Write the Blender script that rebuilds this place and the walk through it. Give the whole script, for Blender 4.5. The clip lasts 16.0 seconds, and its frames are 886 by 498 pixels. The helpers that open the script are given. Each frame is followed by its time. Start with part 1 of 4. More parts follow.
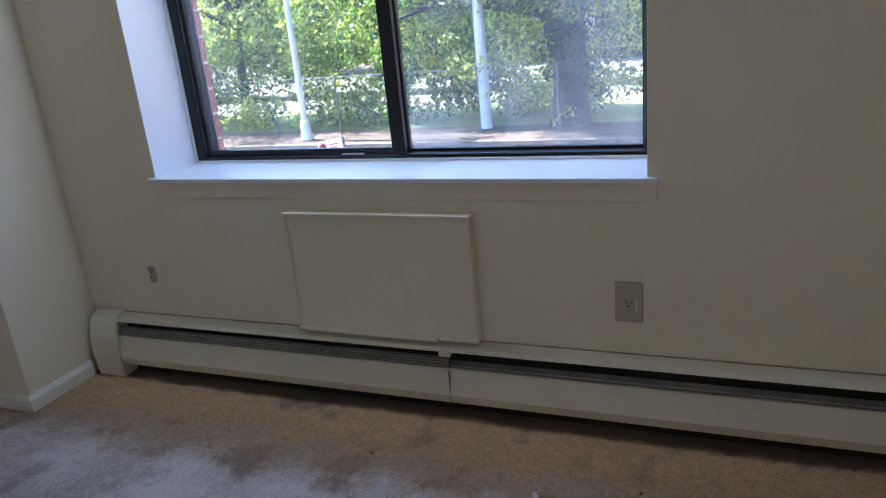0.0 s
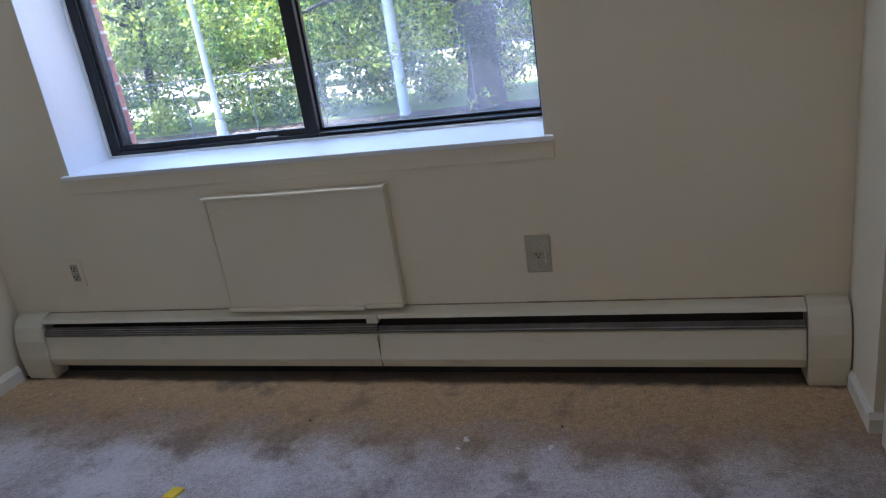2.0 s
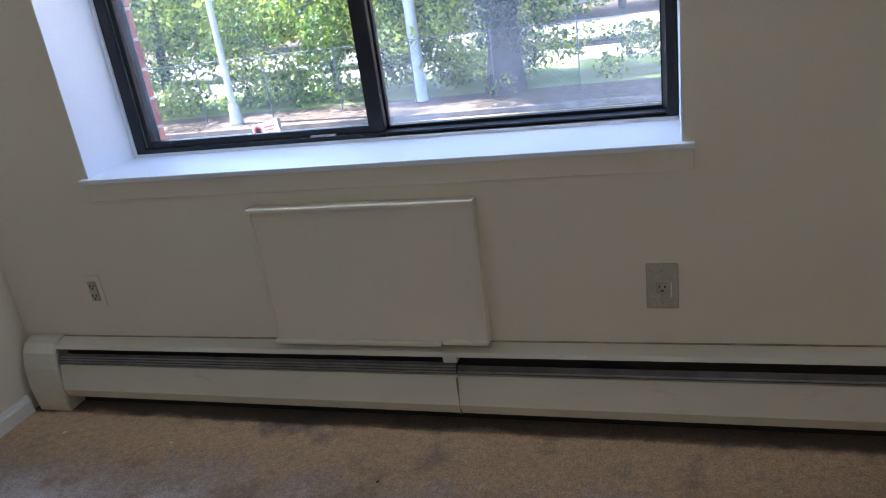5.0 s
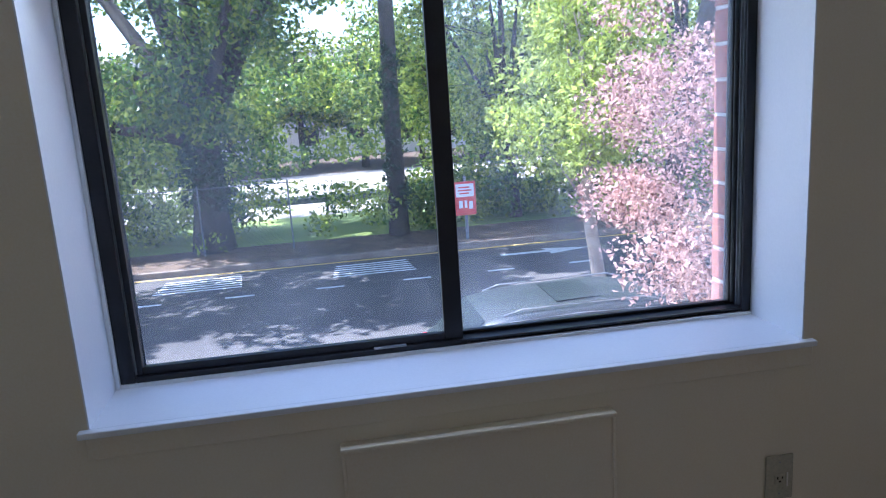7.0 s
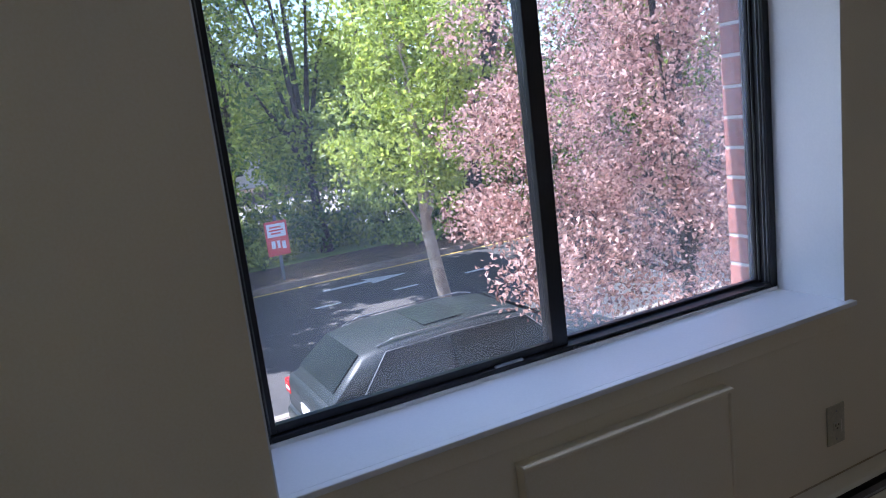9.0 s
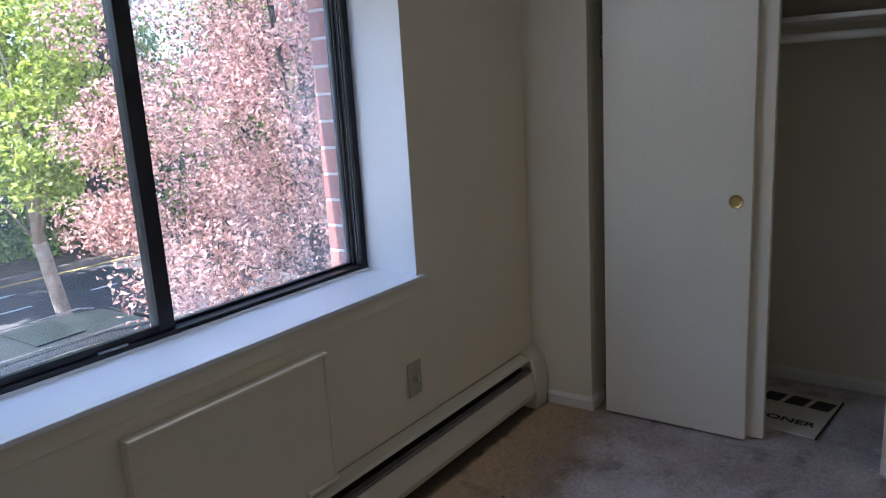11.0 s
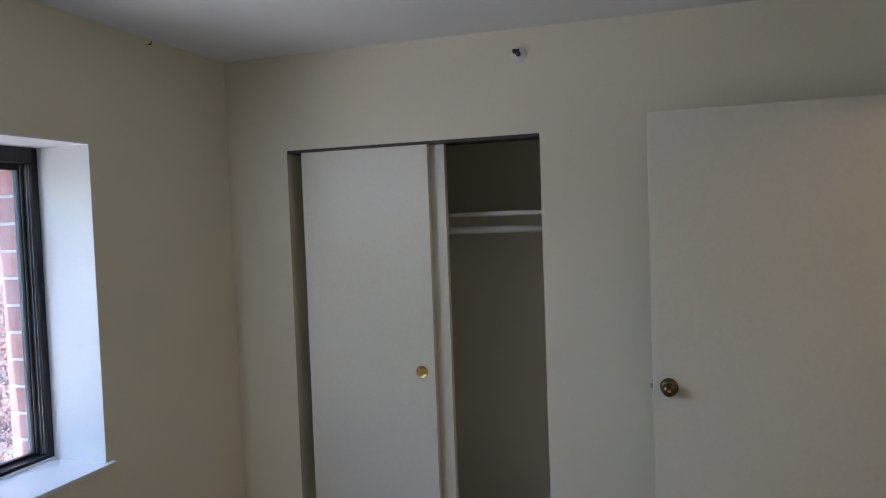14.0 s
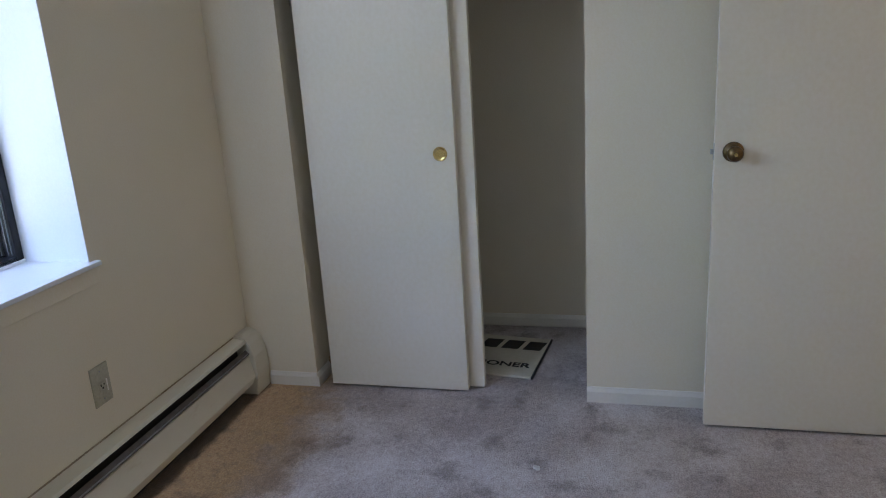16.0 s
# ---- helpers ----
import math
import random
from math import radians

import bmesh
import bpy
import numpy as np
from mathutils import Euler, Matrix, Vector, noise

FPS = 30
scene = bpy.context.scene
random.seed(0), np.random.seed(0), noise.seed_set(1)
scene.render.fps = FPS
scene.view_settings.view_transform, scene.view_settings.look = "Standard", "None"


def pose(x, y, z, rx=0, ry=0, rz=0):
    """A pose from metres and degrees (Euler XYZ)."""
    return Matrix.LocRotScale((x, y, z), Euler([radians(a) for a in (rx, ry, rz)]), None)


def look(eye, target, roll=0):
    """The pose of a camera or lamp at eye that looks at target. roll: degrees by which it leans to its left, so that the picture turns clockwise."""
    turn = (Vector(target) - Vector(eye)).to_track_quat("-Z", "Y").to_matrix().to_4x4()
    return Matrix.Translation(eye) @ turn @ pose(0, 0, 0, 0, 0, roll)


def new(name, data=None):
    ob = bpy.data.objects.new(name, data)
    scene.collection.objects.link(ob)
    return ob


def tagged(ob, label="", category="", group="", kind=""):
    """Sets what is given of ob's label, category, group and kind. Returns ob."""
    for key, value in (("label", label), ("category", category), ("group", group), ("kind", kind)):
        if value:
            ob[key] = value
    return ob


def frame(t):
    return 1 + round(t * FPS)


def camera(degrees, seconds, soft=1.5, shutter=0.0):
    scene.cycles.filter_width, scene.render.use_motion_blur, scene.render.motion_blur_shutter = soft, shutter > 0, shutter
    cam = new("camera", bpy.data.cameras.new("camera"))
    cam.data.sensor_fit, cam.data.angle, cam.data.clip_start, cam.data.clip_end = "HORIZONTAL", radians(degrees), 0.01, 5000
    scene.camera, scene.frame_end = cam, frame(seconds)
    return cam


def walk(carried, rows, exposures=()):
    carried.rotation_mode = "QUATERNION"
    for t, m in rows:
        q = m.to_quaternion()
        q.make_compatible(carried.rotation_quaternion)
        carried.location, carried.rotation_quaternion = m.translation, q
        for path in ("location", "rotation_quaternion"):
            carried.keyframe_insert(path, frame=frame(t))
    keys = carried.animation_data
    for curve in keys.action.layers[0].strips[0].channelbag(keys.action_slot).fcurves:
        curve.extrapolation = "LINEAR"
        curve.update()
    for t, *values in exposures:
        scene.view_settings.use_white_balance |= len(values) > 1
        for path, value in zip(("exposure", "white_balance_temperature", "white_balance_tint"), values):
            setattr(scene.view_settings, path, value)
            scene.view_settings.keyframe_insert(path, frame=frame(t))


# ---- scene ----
cam = camera(62.3, 16.0, soft=1.05)
PATH = [
    (0, (-0.638, -2.093, 1.352), (-1.378, -0.348, 0.715), -5.6),
    (0.5, (-0.62, -2.041, 1.376), (-1.444, -0.323, 0.769), -5.7),
    (1, (-0.619, -2.051, 1.368), (-1.482, -0.352, 0.76), -5.8),
    (1.5, (-0.602, -2.147, 1.358), (-1.44, -0.444, 0.729), -8.0),
    (2, (-0.557, -2.214, 1.32), (-1.12, -0.423, 0.632), -8.7),
    (2.5, (-0.488, -2.178, 1.318), (-0.8, -0.355, 0.557), -8.4),
    (3, (-0.489, -2.162, 1.314), (-0.73, -0.34, 0.526), -8.2),
    (3.5, (-0.566, -2.166, 1.302), (-0.853, -0.343, 0.53), -9.1),
    (4, (-0.593, -2.039, 1.258), (-1.139, -0.292, 0.452), -11.0),
    (4.2, (-0.625, -1.996, 1.246), (-1.263, -0.283, 0.433), -10.2),
    (6.3, (-1.695, -1.703, 1.5), (-1.963, 0.219, 1.014), -4.3),
    (6.5, (-1.818, -1.725, 1.515), (-1.93, 0.215, 1.044), -6.2),
    (7, (-2.084, -1.665, 1.526), (-1.778, 0.267, 1.109), -3.7),
    (7.5, (-2.358, -1.541, 1.558), (-1.868, 0.363, 1.191), -3.4),
    (8, (-2.614, -1.499, 1.563), (-1.911, 0.338, 1.203), -6.5),
    (8.2, (-2.696, -1.479, 1.563), (-1.941, 0.336, 1.194), -6.5),
    (10.3, (-3.011, -1.342, 1.542), (-1.768, 0.184, 1.188), -7.8),
    (10.5, (-2.998, -1.372, 1.512), (-1.604, 0.013, 1.138), -5.4),
    (11, (-2.967, -1.647, 1.516), (-1.387, -0.501, 1.082), -3.4),
    (11.5, (-2.963, -1.835, 1.507), (-1.217, -0.987, 1.023), -0.9),
    (12, (-3.004, -2.033, 1.521), (-1.161, -1.416, 1.047), -0.5),
    (12.5, (-3.025, -2.019, 1.541), (-1.154, -1.451, 1.121), -1.1),
    (12.8, (-3.023, -1.991, 1.563), (-1.141, -1.406, 1.222), -1.5),
    (13, (-3.025, -1.999, 1.593), (-1.133, -1.391, 1.364), -1.8),
    (13.5, (-3.031, -1.989, 1.639), (-1.133, -1.367, 1.545), -2.0),
    (14, (-3.002, -2.013, 1.677), (-1.102, -1.396, 1.593), -2.1),
    (14.5, (-2.996, -1.99, 1.656), (-1.083, -1.413, 1.563), -2.1),
    (15, (-2.919, -1.932, 1.557), (-1.021, -1.368, 1.271), -1.8),
    (15.5, (-2.793, -1.78, 1.458), (-0.928, -1.231, 0.989), -1.0),
    (16, (-2.728, -1.622, 1.427), (-0.866, -1.137, 0.88), -3.6),
]

# ---- light ----
EXPOSURES = [(0.0, 2.7, 5480, 19), (1.0, 2.72, 5350, 20), (3.0, 3.05, 5600, 20), (4.2, 3.12, 5700, 20), (6.5, 2.15, 5200, 21), (7.3, 2.02, 5350, 22), (8.2, 1.6, 5500, 23), (10.5, 1.92, 5550, 20), (11.5, 2.42, 5800, 19), (12.5, 2.85, 5900, 19), (13.5, 2.62, 5750, 18), (14.5, 2.78, 5750, 18), (15.5, 2.97, 5600, 18), (16.0, 3.08, 5550, 18)]
walk(cam, [(t, look(eye, target, roll)) for t, eye, target, roll in PATH], EXPOSURES)

SUN_TO = Vector((-0.47, 0.05, 0.87)).normalized()
world = bpy.data.worlds.new("world")
scene.world = world
world.use_nodes = True
wn = world.node_tree.nodes
sky = wn.new("ShaderNodeTexSky")
sky.sky_type, sky.sun_disc = "NISHITA", False
sky.sun_elevation = math.asin(SUN_TO.z)
sky.sun_rotation = math.atan2(SUN_TO.x, SUN_TO.y)
wn["Background"].inputs["Strength"].default_value = 0.15
world.node_tree.links.new(sky.outputs[0], wn["Background"].inputs["Color"])

sun = new("sun", bpy.data.lights.new("sun", "SUN"))
sun.data.energy, sun.data.angle, sun.data.color = 5.0, radians(0.53), (1.0, 0.95, 0.87)
sun.matrix_world = look(SUN_TO * 50, (0, 0, 0))

guide = new("window_sky_guide", bpy.data.lights.new("window_sky_guide", "AREA"))
guide.data.shape, guide.data.size, guide.data.size_y = "RECTANGLE", 1.72, 1.16
guide.data.cycles.is_portal = True
guide.matrix_world = look((-1.75, 0.41, 1.42), (-1.75, -3, 1.42))

# added strip lamp under the reveal head, fills the room beyond the sky's light
window_fill = new("window_fill_light", bpy.data.lights.new("window_fill_light", "AREA"))
window_fill.data.shape, window_fill.data.size, window_fill.data.size_y = "RECTANGLE", 1.3, 0.06
window_fill.data.energy, window_fill.data.color = 1.6, (0.74, 0.87, 1.0)
window_fill.matrix_world = look((-1.95, 0.03, 1.955), (-1.95, -0.97, 1.45))

hall_lamp = new("hall_ceiling_lamp", bpy.data.lights.new("hall_ceiling_lamp", "POINT"))
hall_lamp.data.energy, hall_lamp.data.color, hall_lamp.data.shadow_soft_size = 1.0, (1.0, 0.72, 0.42), 0.12
hall_lamp.location = (-0.9, -3.55, 2.2)


# ---- materials ----
def tree_of(name):
    m = bpy.data.materials.new(name)
    m.use_nodes = True
    n = m.node_tree.nodes
    return m, n, m.node_tree.links.new, n["Principled BSDF"]


def coords(n, link, scale=(1, 1, 1)):
    tc, mp = n.new("ShaderNodeTexCoord"), n.new("ShaderNodeMapping")
    mp.inputs["Scale"].default_value = scale
    link(tc.outputs["Object"], mp.inputs["Vector"])
    return mp.outputs[0]


def noise_of(n, link, vec, scale, detail=4, rough=0.55):
    t = n.new("ShaderNodeTexNoise")
    t.inputs["Scale"].default_value, t.inputs["Detail"].default_value, t.inputs["Roughness"].default_value = scale, detail, rough
    link(vec, t.inputs["Vector"])
    return t.outputs["Fac"]


def ramp(n, link, fac, stops):
    r = n.new("ShaderNodeValToRGB")
    e = r.color_ramp.elements
    while len(e) < len(stops):
        e.new(0.5)
    for el, (p, c) in zip(e, stops):
        el.position, el.color = p, (*c, 1) if len(c) == 3 else c
    link(fac, r.inputs[0])
    return r.outputs[0]


def mix(n, link, fac, a, b, how="MIX"):
    m = n.new("ShaderNodeMix")
    m.data_type, m.blend_type = "RGBA", how
    for sock, v in ((m.inputs[0], fac), (m.inputs[6], a), (m.inputs[7], b)):
        if isinstance(v, bpy.types.NodeSocket):
            link(v, sock)
        elif isinstance(v, tuple):
            sock.default_value = (*v, 1)
        else:
            sock.default_value = v
    return m.outputs[2]


def bump(n, link, height, strength, distance, out):
    b = n.new("ShaderNodeBump")
    b.inputs["Strength"].default_value, b.inputs["Distance"].default_value = strength, distance
    link(height, b.inputs["Height"])
    link(b.outputs[0], out.inputs["Normal"])


def plain(name, a, b, rough=0.5, metal=0.0, scale=3.0, fine=120.0, relief=0.15, dist=0.001, coat=0.0):
    """Two tones of one surface, in broad patches and fine grain, with a fine relief."""
    m, n, link, p = tree_of(name)
    v = coords(n, link)
    broad, grain = noise_of(n, link, v, scale, 5), noise_of(n, link, v, fine, 3)
    c = mix(n, link, ramp(n, link, broad, [(0.35, (0, 0, 0)), (0.65, (1, 1, 1))]), a, b)
    c = mix(n, link, 0.08, c, ramp(n, link, grain, [(0.3, (0, 0, 0)), (0.7, (1, 1, 1))]), "OVERLAY")
    link(c, p.inputs["Base Color"])
    p.inputs["Roughness"].default_value, p.inputs["Metallic"].default_value = rough, metal
    p.inputs["Coat Weight"].default_value = coat
    if relief:
        bump(n, link, grain, relief, dist, p)
    return m


WALL = plain("wall_paint", (0.805, 0.722, 0.548), (0.835, 0.757, 0.592), 0.55, scale=1.2, fine=160, relief=0.25)
CEILING = plain("ceiling_paint", (0.82, 0.82, 0.80), (0.85, 0.85, 0.84), 0.8, scale=1.5, fine=220, relief=0.5)
REVEAL = plain("reveal_paint", (0.79, 0.805, 0.815), (0.82, 0.835, 0.845), 0.4, scale=2.0, fine=150, relief=0.15)
TRIM = plain("trim_paint", (0.78, 0.74, 0.65), (0.83, 0.79, 0.71), 0.35, scale=6.0, fine=90, relief=0.1)
DOOR_PAINT = plain("door_paint", (0.795, 0.736, 0.60), (0.825, 0.768, 0.64), 0.38, scale=1.0, fine=60, relief=0.1)
CLOSET_PAINT = plain("closet_paint", (0.79, 0.70, 0.535), (0.82, 0.735, 0.575), 0.6, scale=1.5, fine=150, relief=0.2)
PLATE = plain("switch_plate_ivory", (0.43, 0.40, 0.285), (0.49, 0.45, 0.33), 0.35, scale=30, relief=0)
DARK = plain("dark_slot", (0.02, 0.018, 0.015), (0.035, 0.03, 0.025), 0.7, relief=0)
BLACK_METAL = plain("black_anodised", (0.012, 0.012, 0.014), (0.022, 0.022, 0.026), 0.38, 0.3, scale=8, relief=0.05)
GREY_METAL = plain("dull_aluminium", (0.30, 0.30, 0.31), (0.42, 0.42, 0.43), 0.4, 0.8, scale=20, relief=0.05)
BRASS = plain("antique_brass", (0.10, 0.068, 0.035), (0.19, 0.13, 0.06), 0.28, 0.9, scale=60, relief=0.05)
BRIGHT_BRASS = plain("polished_brass", (0.72, 0.55, 0.22), (0.80, 0.63, 0.28), 0.25, 1.0, scale=40, relief=0.05)
TRACK = plain("dark_bronze_track", (0.05, 0.04, 0.033), (0.09, 0.075, 0.06), 0.5, 0.5, relief=0)
STEEL = plain("latch_steel", (0.5, 0.5, 0.5), (0.6, 0.6, 0.6), 0.3, 1.0, relief=0)
YELLOW = plain("yellow_plastic", (0.80, 0.55, 0.01), (0.85, 0.62, 0.02), 0.4, relief=0)
CRUMB = plain("paint_chip_white", (0.75, 0.73, 0.68), (0.8, 0.78, 0.74), 0.7, relief=0)
BOARD = plain("sign_board_cream", (0.62, 0.58, 0.47), (0.70, 0.66, 0.55), 0.45, scale=8, relief=0.05)
INK = plain("sign_ink_black", (0.015, 0.015, 0.015), (0.03, 0.03, 0.03), 0.5, relief=0)
RIB = plain("louvre_grey", (0.22, 0.20, 0.185), (0.31, 0.285, 0.26), 0.45, 0.2, scale=12, relief=0.05)
CAULK = plain("caulk_brown", (0.26, 0.19, 0.10), (0.5, 0.42, 0.30), 0.8, scale=9, relief=0.2)
# louvre and fins: shade of the heater slot is put into this dark metal
FIN = plain("fin_aluminium_shaded", (0.09, 0.075, 0.065), (0.15, 0.13, 0.115), 0.55, 0.4, scale=12, relief=0.05)


def heater_enamel():
    """Cream enamel with rusty, dusty streaks."""
    m, n, link, p = tree_of("heater_enamel")
    v = coords(n, link, (1, 4, 4))
    stain = noise_of(n, link, v, 6, 6, 0.65)
    c = mix(n, link, ramp(n, link, stain, [(0.58, (0, 0, 0)), (0.82, (1, 1, 1))]), (0.73, 0.68, 0.545), (0.55, 0.45, 0.29))
    link(c, p.inputs["Base Color"])
    p.inputs["Roughness"].default_value = 0.4
    bump(n, link, noise_of(n, link, v, 90, 2), 0.08, 0.001, p)
    return m


HEATER = heater_enamel()


def carpet_pile():
    """Short mauve-grey pile, trodden in broad patches, browned along the heater, painted shade beneath."""
    m, n, link, p = tree_of("carpet")
    v = coords(n, link)
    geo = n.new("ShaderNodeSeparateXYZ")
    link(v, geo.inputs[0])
    blot, patch, pile, fine = noise_of(n, link, v, 2.1, 7, 0.6), noise_of(n, link, v, 5.5, 6, 0.6), noise_of(n, link, v, 150, 3, 0.7), noise_of(n, link, v, 48, 5, 0.7)
    base = mix(n, link, ramp(n, link, blot, [(0.36, (0, 0, 0)), (0.64, (1, 1, 1))]), (0.43, 0.36, 0.33), (0.74, 0.68, 0.665))
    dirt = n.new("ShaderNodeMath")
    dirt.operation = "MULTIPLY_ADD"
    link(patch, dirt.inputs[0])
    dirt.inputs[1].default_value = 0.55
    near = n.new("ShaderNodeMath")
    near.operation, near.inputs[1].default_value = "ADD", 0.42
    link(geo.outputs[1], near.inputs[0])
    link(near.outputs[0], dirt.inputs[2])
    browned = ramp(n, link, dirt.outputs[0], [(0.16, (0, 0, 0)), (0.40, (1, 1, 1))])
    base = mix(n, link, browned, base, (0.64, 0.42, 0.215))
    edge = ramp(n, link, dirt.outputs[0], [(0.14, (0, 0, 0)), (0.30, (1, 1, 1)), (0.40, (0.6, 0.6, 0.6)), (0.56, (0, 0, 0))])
    spot = ramp(n, link, patch, [(0.53, (0, 0, 0)), (0.66, (1, 1, 1))])
    # near-black strip by the wall: shade under the heater, painted into the pile
    shade_reach = n.new("ShaderNodeMath")
    shade_reach.operation, shade_reach.inputs[1].default_value = "MULTIPLY_ADD", 0.10
    link(patch, shade_reach.inputs[0])
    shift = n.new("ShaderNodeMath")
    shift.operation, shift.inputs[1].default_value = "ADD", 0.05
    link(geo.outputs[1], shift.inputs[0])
    link(shift.outputs[0], shade_reach.inputs[2])
    heater_shade = ramp(n, link, shade_reach.outputs[0], [(-0.0, (0, 0, 0)), (0.03, (1, 1, 1))])
    for mask, share, tone in ((edge, 0.42, (0.17, 0.105, 0.055)), (spot, 0.55, (0.15, 0.105, 0.085)), (heater_shade, 0.8, (0.05, 0.036, 0.028))):
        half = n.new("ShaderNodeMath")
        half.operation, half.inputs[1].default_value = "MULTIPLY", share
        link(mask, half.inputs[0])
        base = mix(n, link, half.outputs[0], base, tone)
    base = mix(n, link, 0.32, base, ramp(n, link, pile, [(0.34, (0.05, 0.05, 0.05)), (0.66, (0.95, 0.95, 0.95))]), "OVERLAY")
    base = mix(n, link, 0.36, base, ramp(n, link, fine, [(0.32, (0.15, 0.15, 0.15)), (0.68, (0.85, 0.85, 0.85))]), "OVERLAY")
    link(base, p.inputs["Base Color"])
    p.inputs["Roughness"].default_value = 1.0
    p.inputs["Sheen Weight"].default_value = 0.15
    bump(n, link, pile, 1.0, 0.010, p)
    return m


CARPET = carpet_pile()


def window_glass(name, low, high):
    """Clear glazing with a thin film of dust."""
    m = bpy.data.materials.new(name)
    m.use_nodes = True
    n, link = m.node_tree.nodes, m.node_tree.links.new
    n.remove(n["Principled BSDF"])
    clear, gloss, dust, a, b, fr = [n.new("ShaderNode" + s) for s in ("BsdfTransparent", "BsdfGlossy", "BsdfTranslucent", "MixShader", "MixShader", "LayerWeight")]
    clear.inputs[0].default_value = (0.93, 0.96, 0.97, 1)
    gloss.inputs["Roughness"].default_value = 0.0
    dust.inputs[0].default_value = (0.72, 0.82, 0.95, 1)
    fr.inputs[0].default_value = 0.5
    sheen = ramp(n, link, fr.outputs["Facing"], [(0.0, (0.03,) * 3), (0.6, (0.05,) * 3), (1.0, (0.9,) * 3)])
    v = coords(n, link, (1, 1, 0.6))
    film = ramp(n, link, noise_of(n, link, v, 2.2, 5), [(0.40, (low,) * 3), (0.72, (high,) * 3)])
    link(film, a.inputs[0])
    link(clear.outputs[0], a.inputs[1])
    link(dust.outputs[0], a.inputs[2])
    link(sheen, b.inputs[0])
    link(a.outputs[0], b.inputs[1])
    link(gloss.outputs[0], b.inputs[2])
    link(b.outputs[0], n["Material Output"].inputs["Surface"])
    return m


GLASS = window_glass("window_glass", 0.012, 0.07)
GLASS_DUSTY = window_glass("window_glass_dusty", 0.035, 0.17)


def leaf_material(name, dark, light, through_tint, share=0.52):
    """Leaves that vary one by one and let light through."""
    m, n, link, p = tree_of(name)
    geo = n.new("ShaderNodeNewGeometry")
    c = ramp(n, link, geo.outputs["Random Per Island"], [(0.0, dark), (0.55, light), (1.0, tuple(min(1, 1.35 * k) for k in light))])
    link(c, p.inputs["Base Color"])
    p.inputs["Roughness"].default_value = 0.35
    tr, ad = n.new("ShaderNodeBsdfTranslucent"), n.new("ShaderNodeMixShader")
    link(mix(n, link, 1.0, c, through_tint, "MULTIPLY"), tr.inputs[0])
    ad.inputs[0].default_value = share
    link(p.outputs[0], ad.inputs[1])
    link(tr.outputs[0], ad.inputs[2])
    link(ad.outputs[0], n["Material Output"].inputs["Surface"])
    return m


LEAF_DARK = leaf_material("leaf_dark_green", (0.022, 0.05, 0.02), (0.085, 0.14, 0.045), (1.9, 1.95, 0.9))
LEAF_GREEN = leaf_material("leaf_green", (0.055, 0.095, 0.025), (0.25, 0.29, 0.065), (1.75, 1.75, 0.8))
LEAF_LIME = leaf_material("leaf_yellow_green", (0.16, 0.22, 0.05), (0.40, 0.46, 0.14), (1.45, 1.45, 0.8))
LEAF_PINK = leaf_material("leaf_bronze_pink", (0.14, 0.065, 0.055), (0.55, 0.385, 0.335), (1.2, 1.05, 1.0))
LEAF_IVY = leaf_material("leaf_ivy", (0.012, 0.03, 0.015), (0.03, 0.06, 0.03), (1.2, 1.6, 0.8), 0.25)
BARK = plain("bark_dark", (0.032, 0.027, 0.023), (0.085, 0.072, 0.06), 0.9, scale=5, fine=28, relief=0.9, dist=0.03)
BARK_PALE = plain("bark_pale", (0.26, 0.20, 0.15), (0.42, 0.35, 0.28), 0.85, scale=7, fine=40, relief=0.8, dist=0.01)
ASPHALT = plain("asphalt", (0.06, 0.056, 0.056), (0.095, 0.086, 0.082), 0.85, scale=0.5, fine=90, relief=0.2, dist=0.003)
CONCRETE = plain("pavement_concrete", (0.29, 0.25, 0.21), (0.37, 0.33, 0.285), 0.85, scale=0.8, fine=50, relief=0.15, dist=0.004)
KERB_DIRTY = plain("kerb_stained", (0.13, 0.10, 0.08), (0.24, 0.19, 0.15), 0.9, scale=3, fine=30, relief=0.4, dist=0.006)
LITTER = plain("leaf_litter_soil", (0.05, 0.035, 0.025), (0.15, 0.10, 0.065), 0.95, scale=4, fine=20, relief=1.0, dist=0.03)
GRASS = plain("lawn", (0.15, 0.21, 0.045), (0.25, 0.30, 0.075), 0.9, scale=1.5, fine=40, relief=0.8, dist=0.03)
PAINT_WHITE = plain("road_paint_white", (0.50, 0.50, 0.49), (0.66, 0.66, 0.65), 0.7, scale=4, relief=0.2)
PAINT_YELLOW = plain("road_paint_yellow", (0.55, 0.33, 0.06), (0.62, 0.42, 0.12), 0.7, scale=4, relief=0.2)
POLE_GREY = plain("pole_galvanised", (0.50, 0.53, 0.57), (0.62, 0.65, 0.68), 0.5, 0.3, scale=3, relief=0.1)
FACADE = plain("pale_render", (0.66, 0.60, 0.55), (0.75, 0.70, 0.66), 0.85, scale=0.6, relief=0.2)
ROOF = plain("roof_shingle", (0.10, 0.09, 0.085), (0.17, 0.15, 0.14), 0.9, scale=3, relief=0.4)
SIGN_RED = plain("sign_red", (0.62, 0.07, 0.06), (0.72, 0.10, 0.09), 0.5, relief=0)
SIGN_WHITE = plain("sign_white", (0.72, 0.70, 0.70), (0.8, 0.79, 0.79), 0.5, relief=0)
CAR_PAINT = plain("car_paint_dark_green", (0.020, 0.026, 0.028), (0.030, 0.036, 0.038), 0.45, 0.1, relief=0, coat=0.25)
CAR_PAINT.node_tree.nodes["Principled BSDF"].inputs["Coat Roughness"].default_value = 0.35
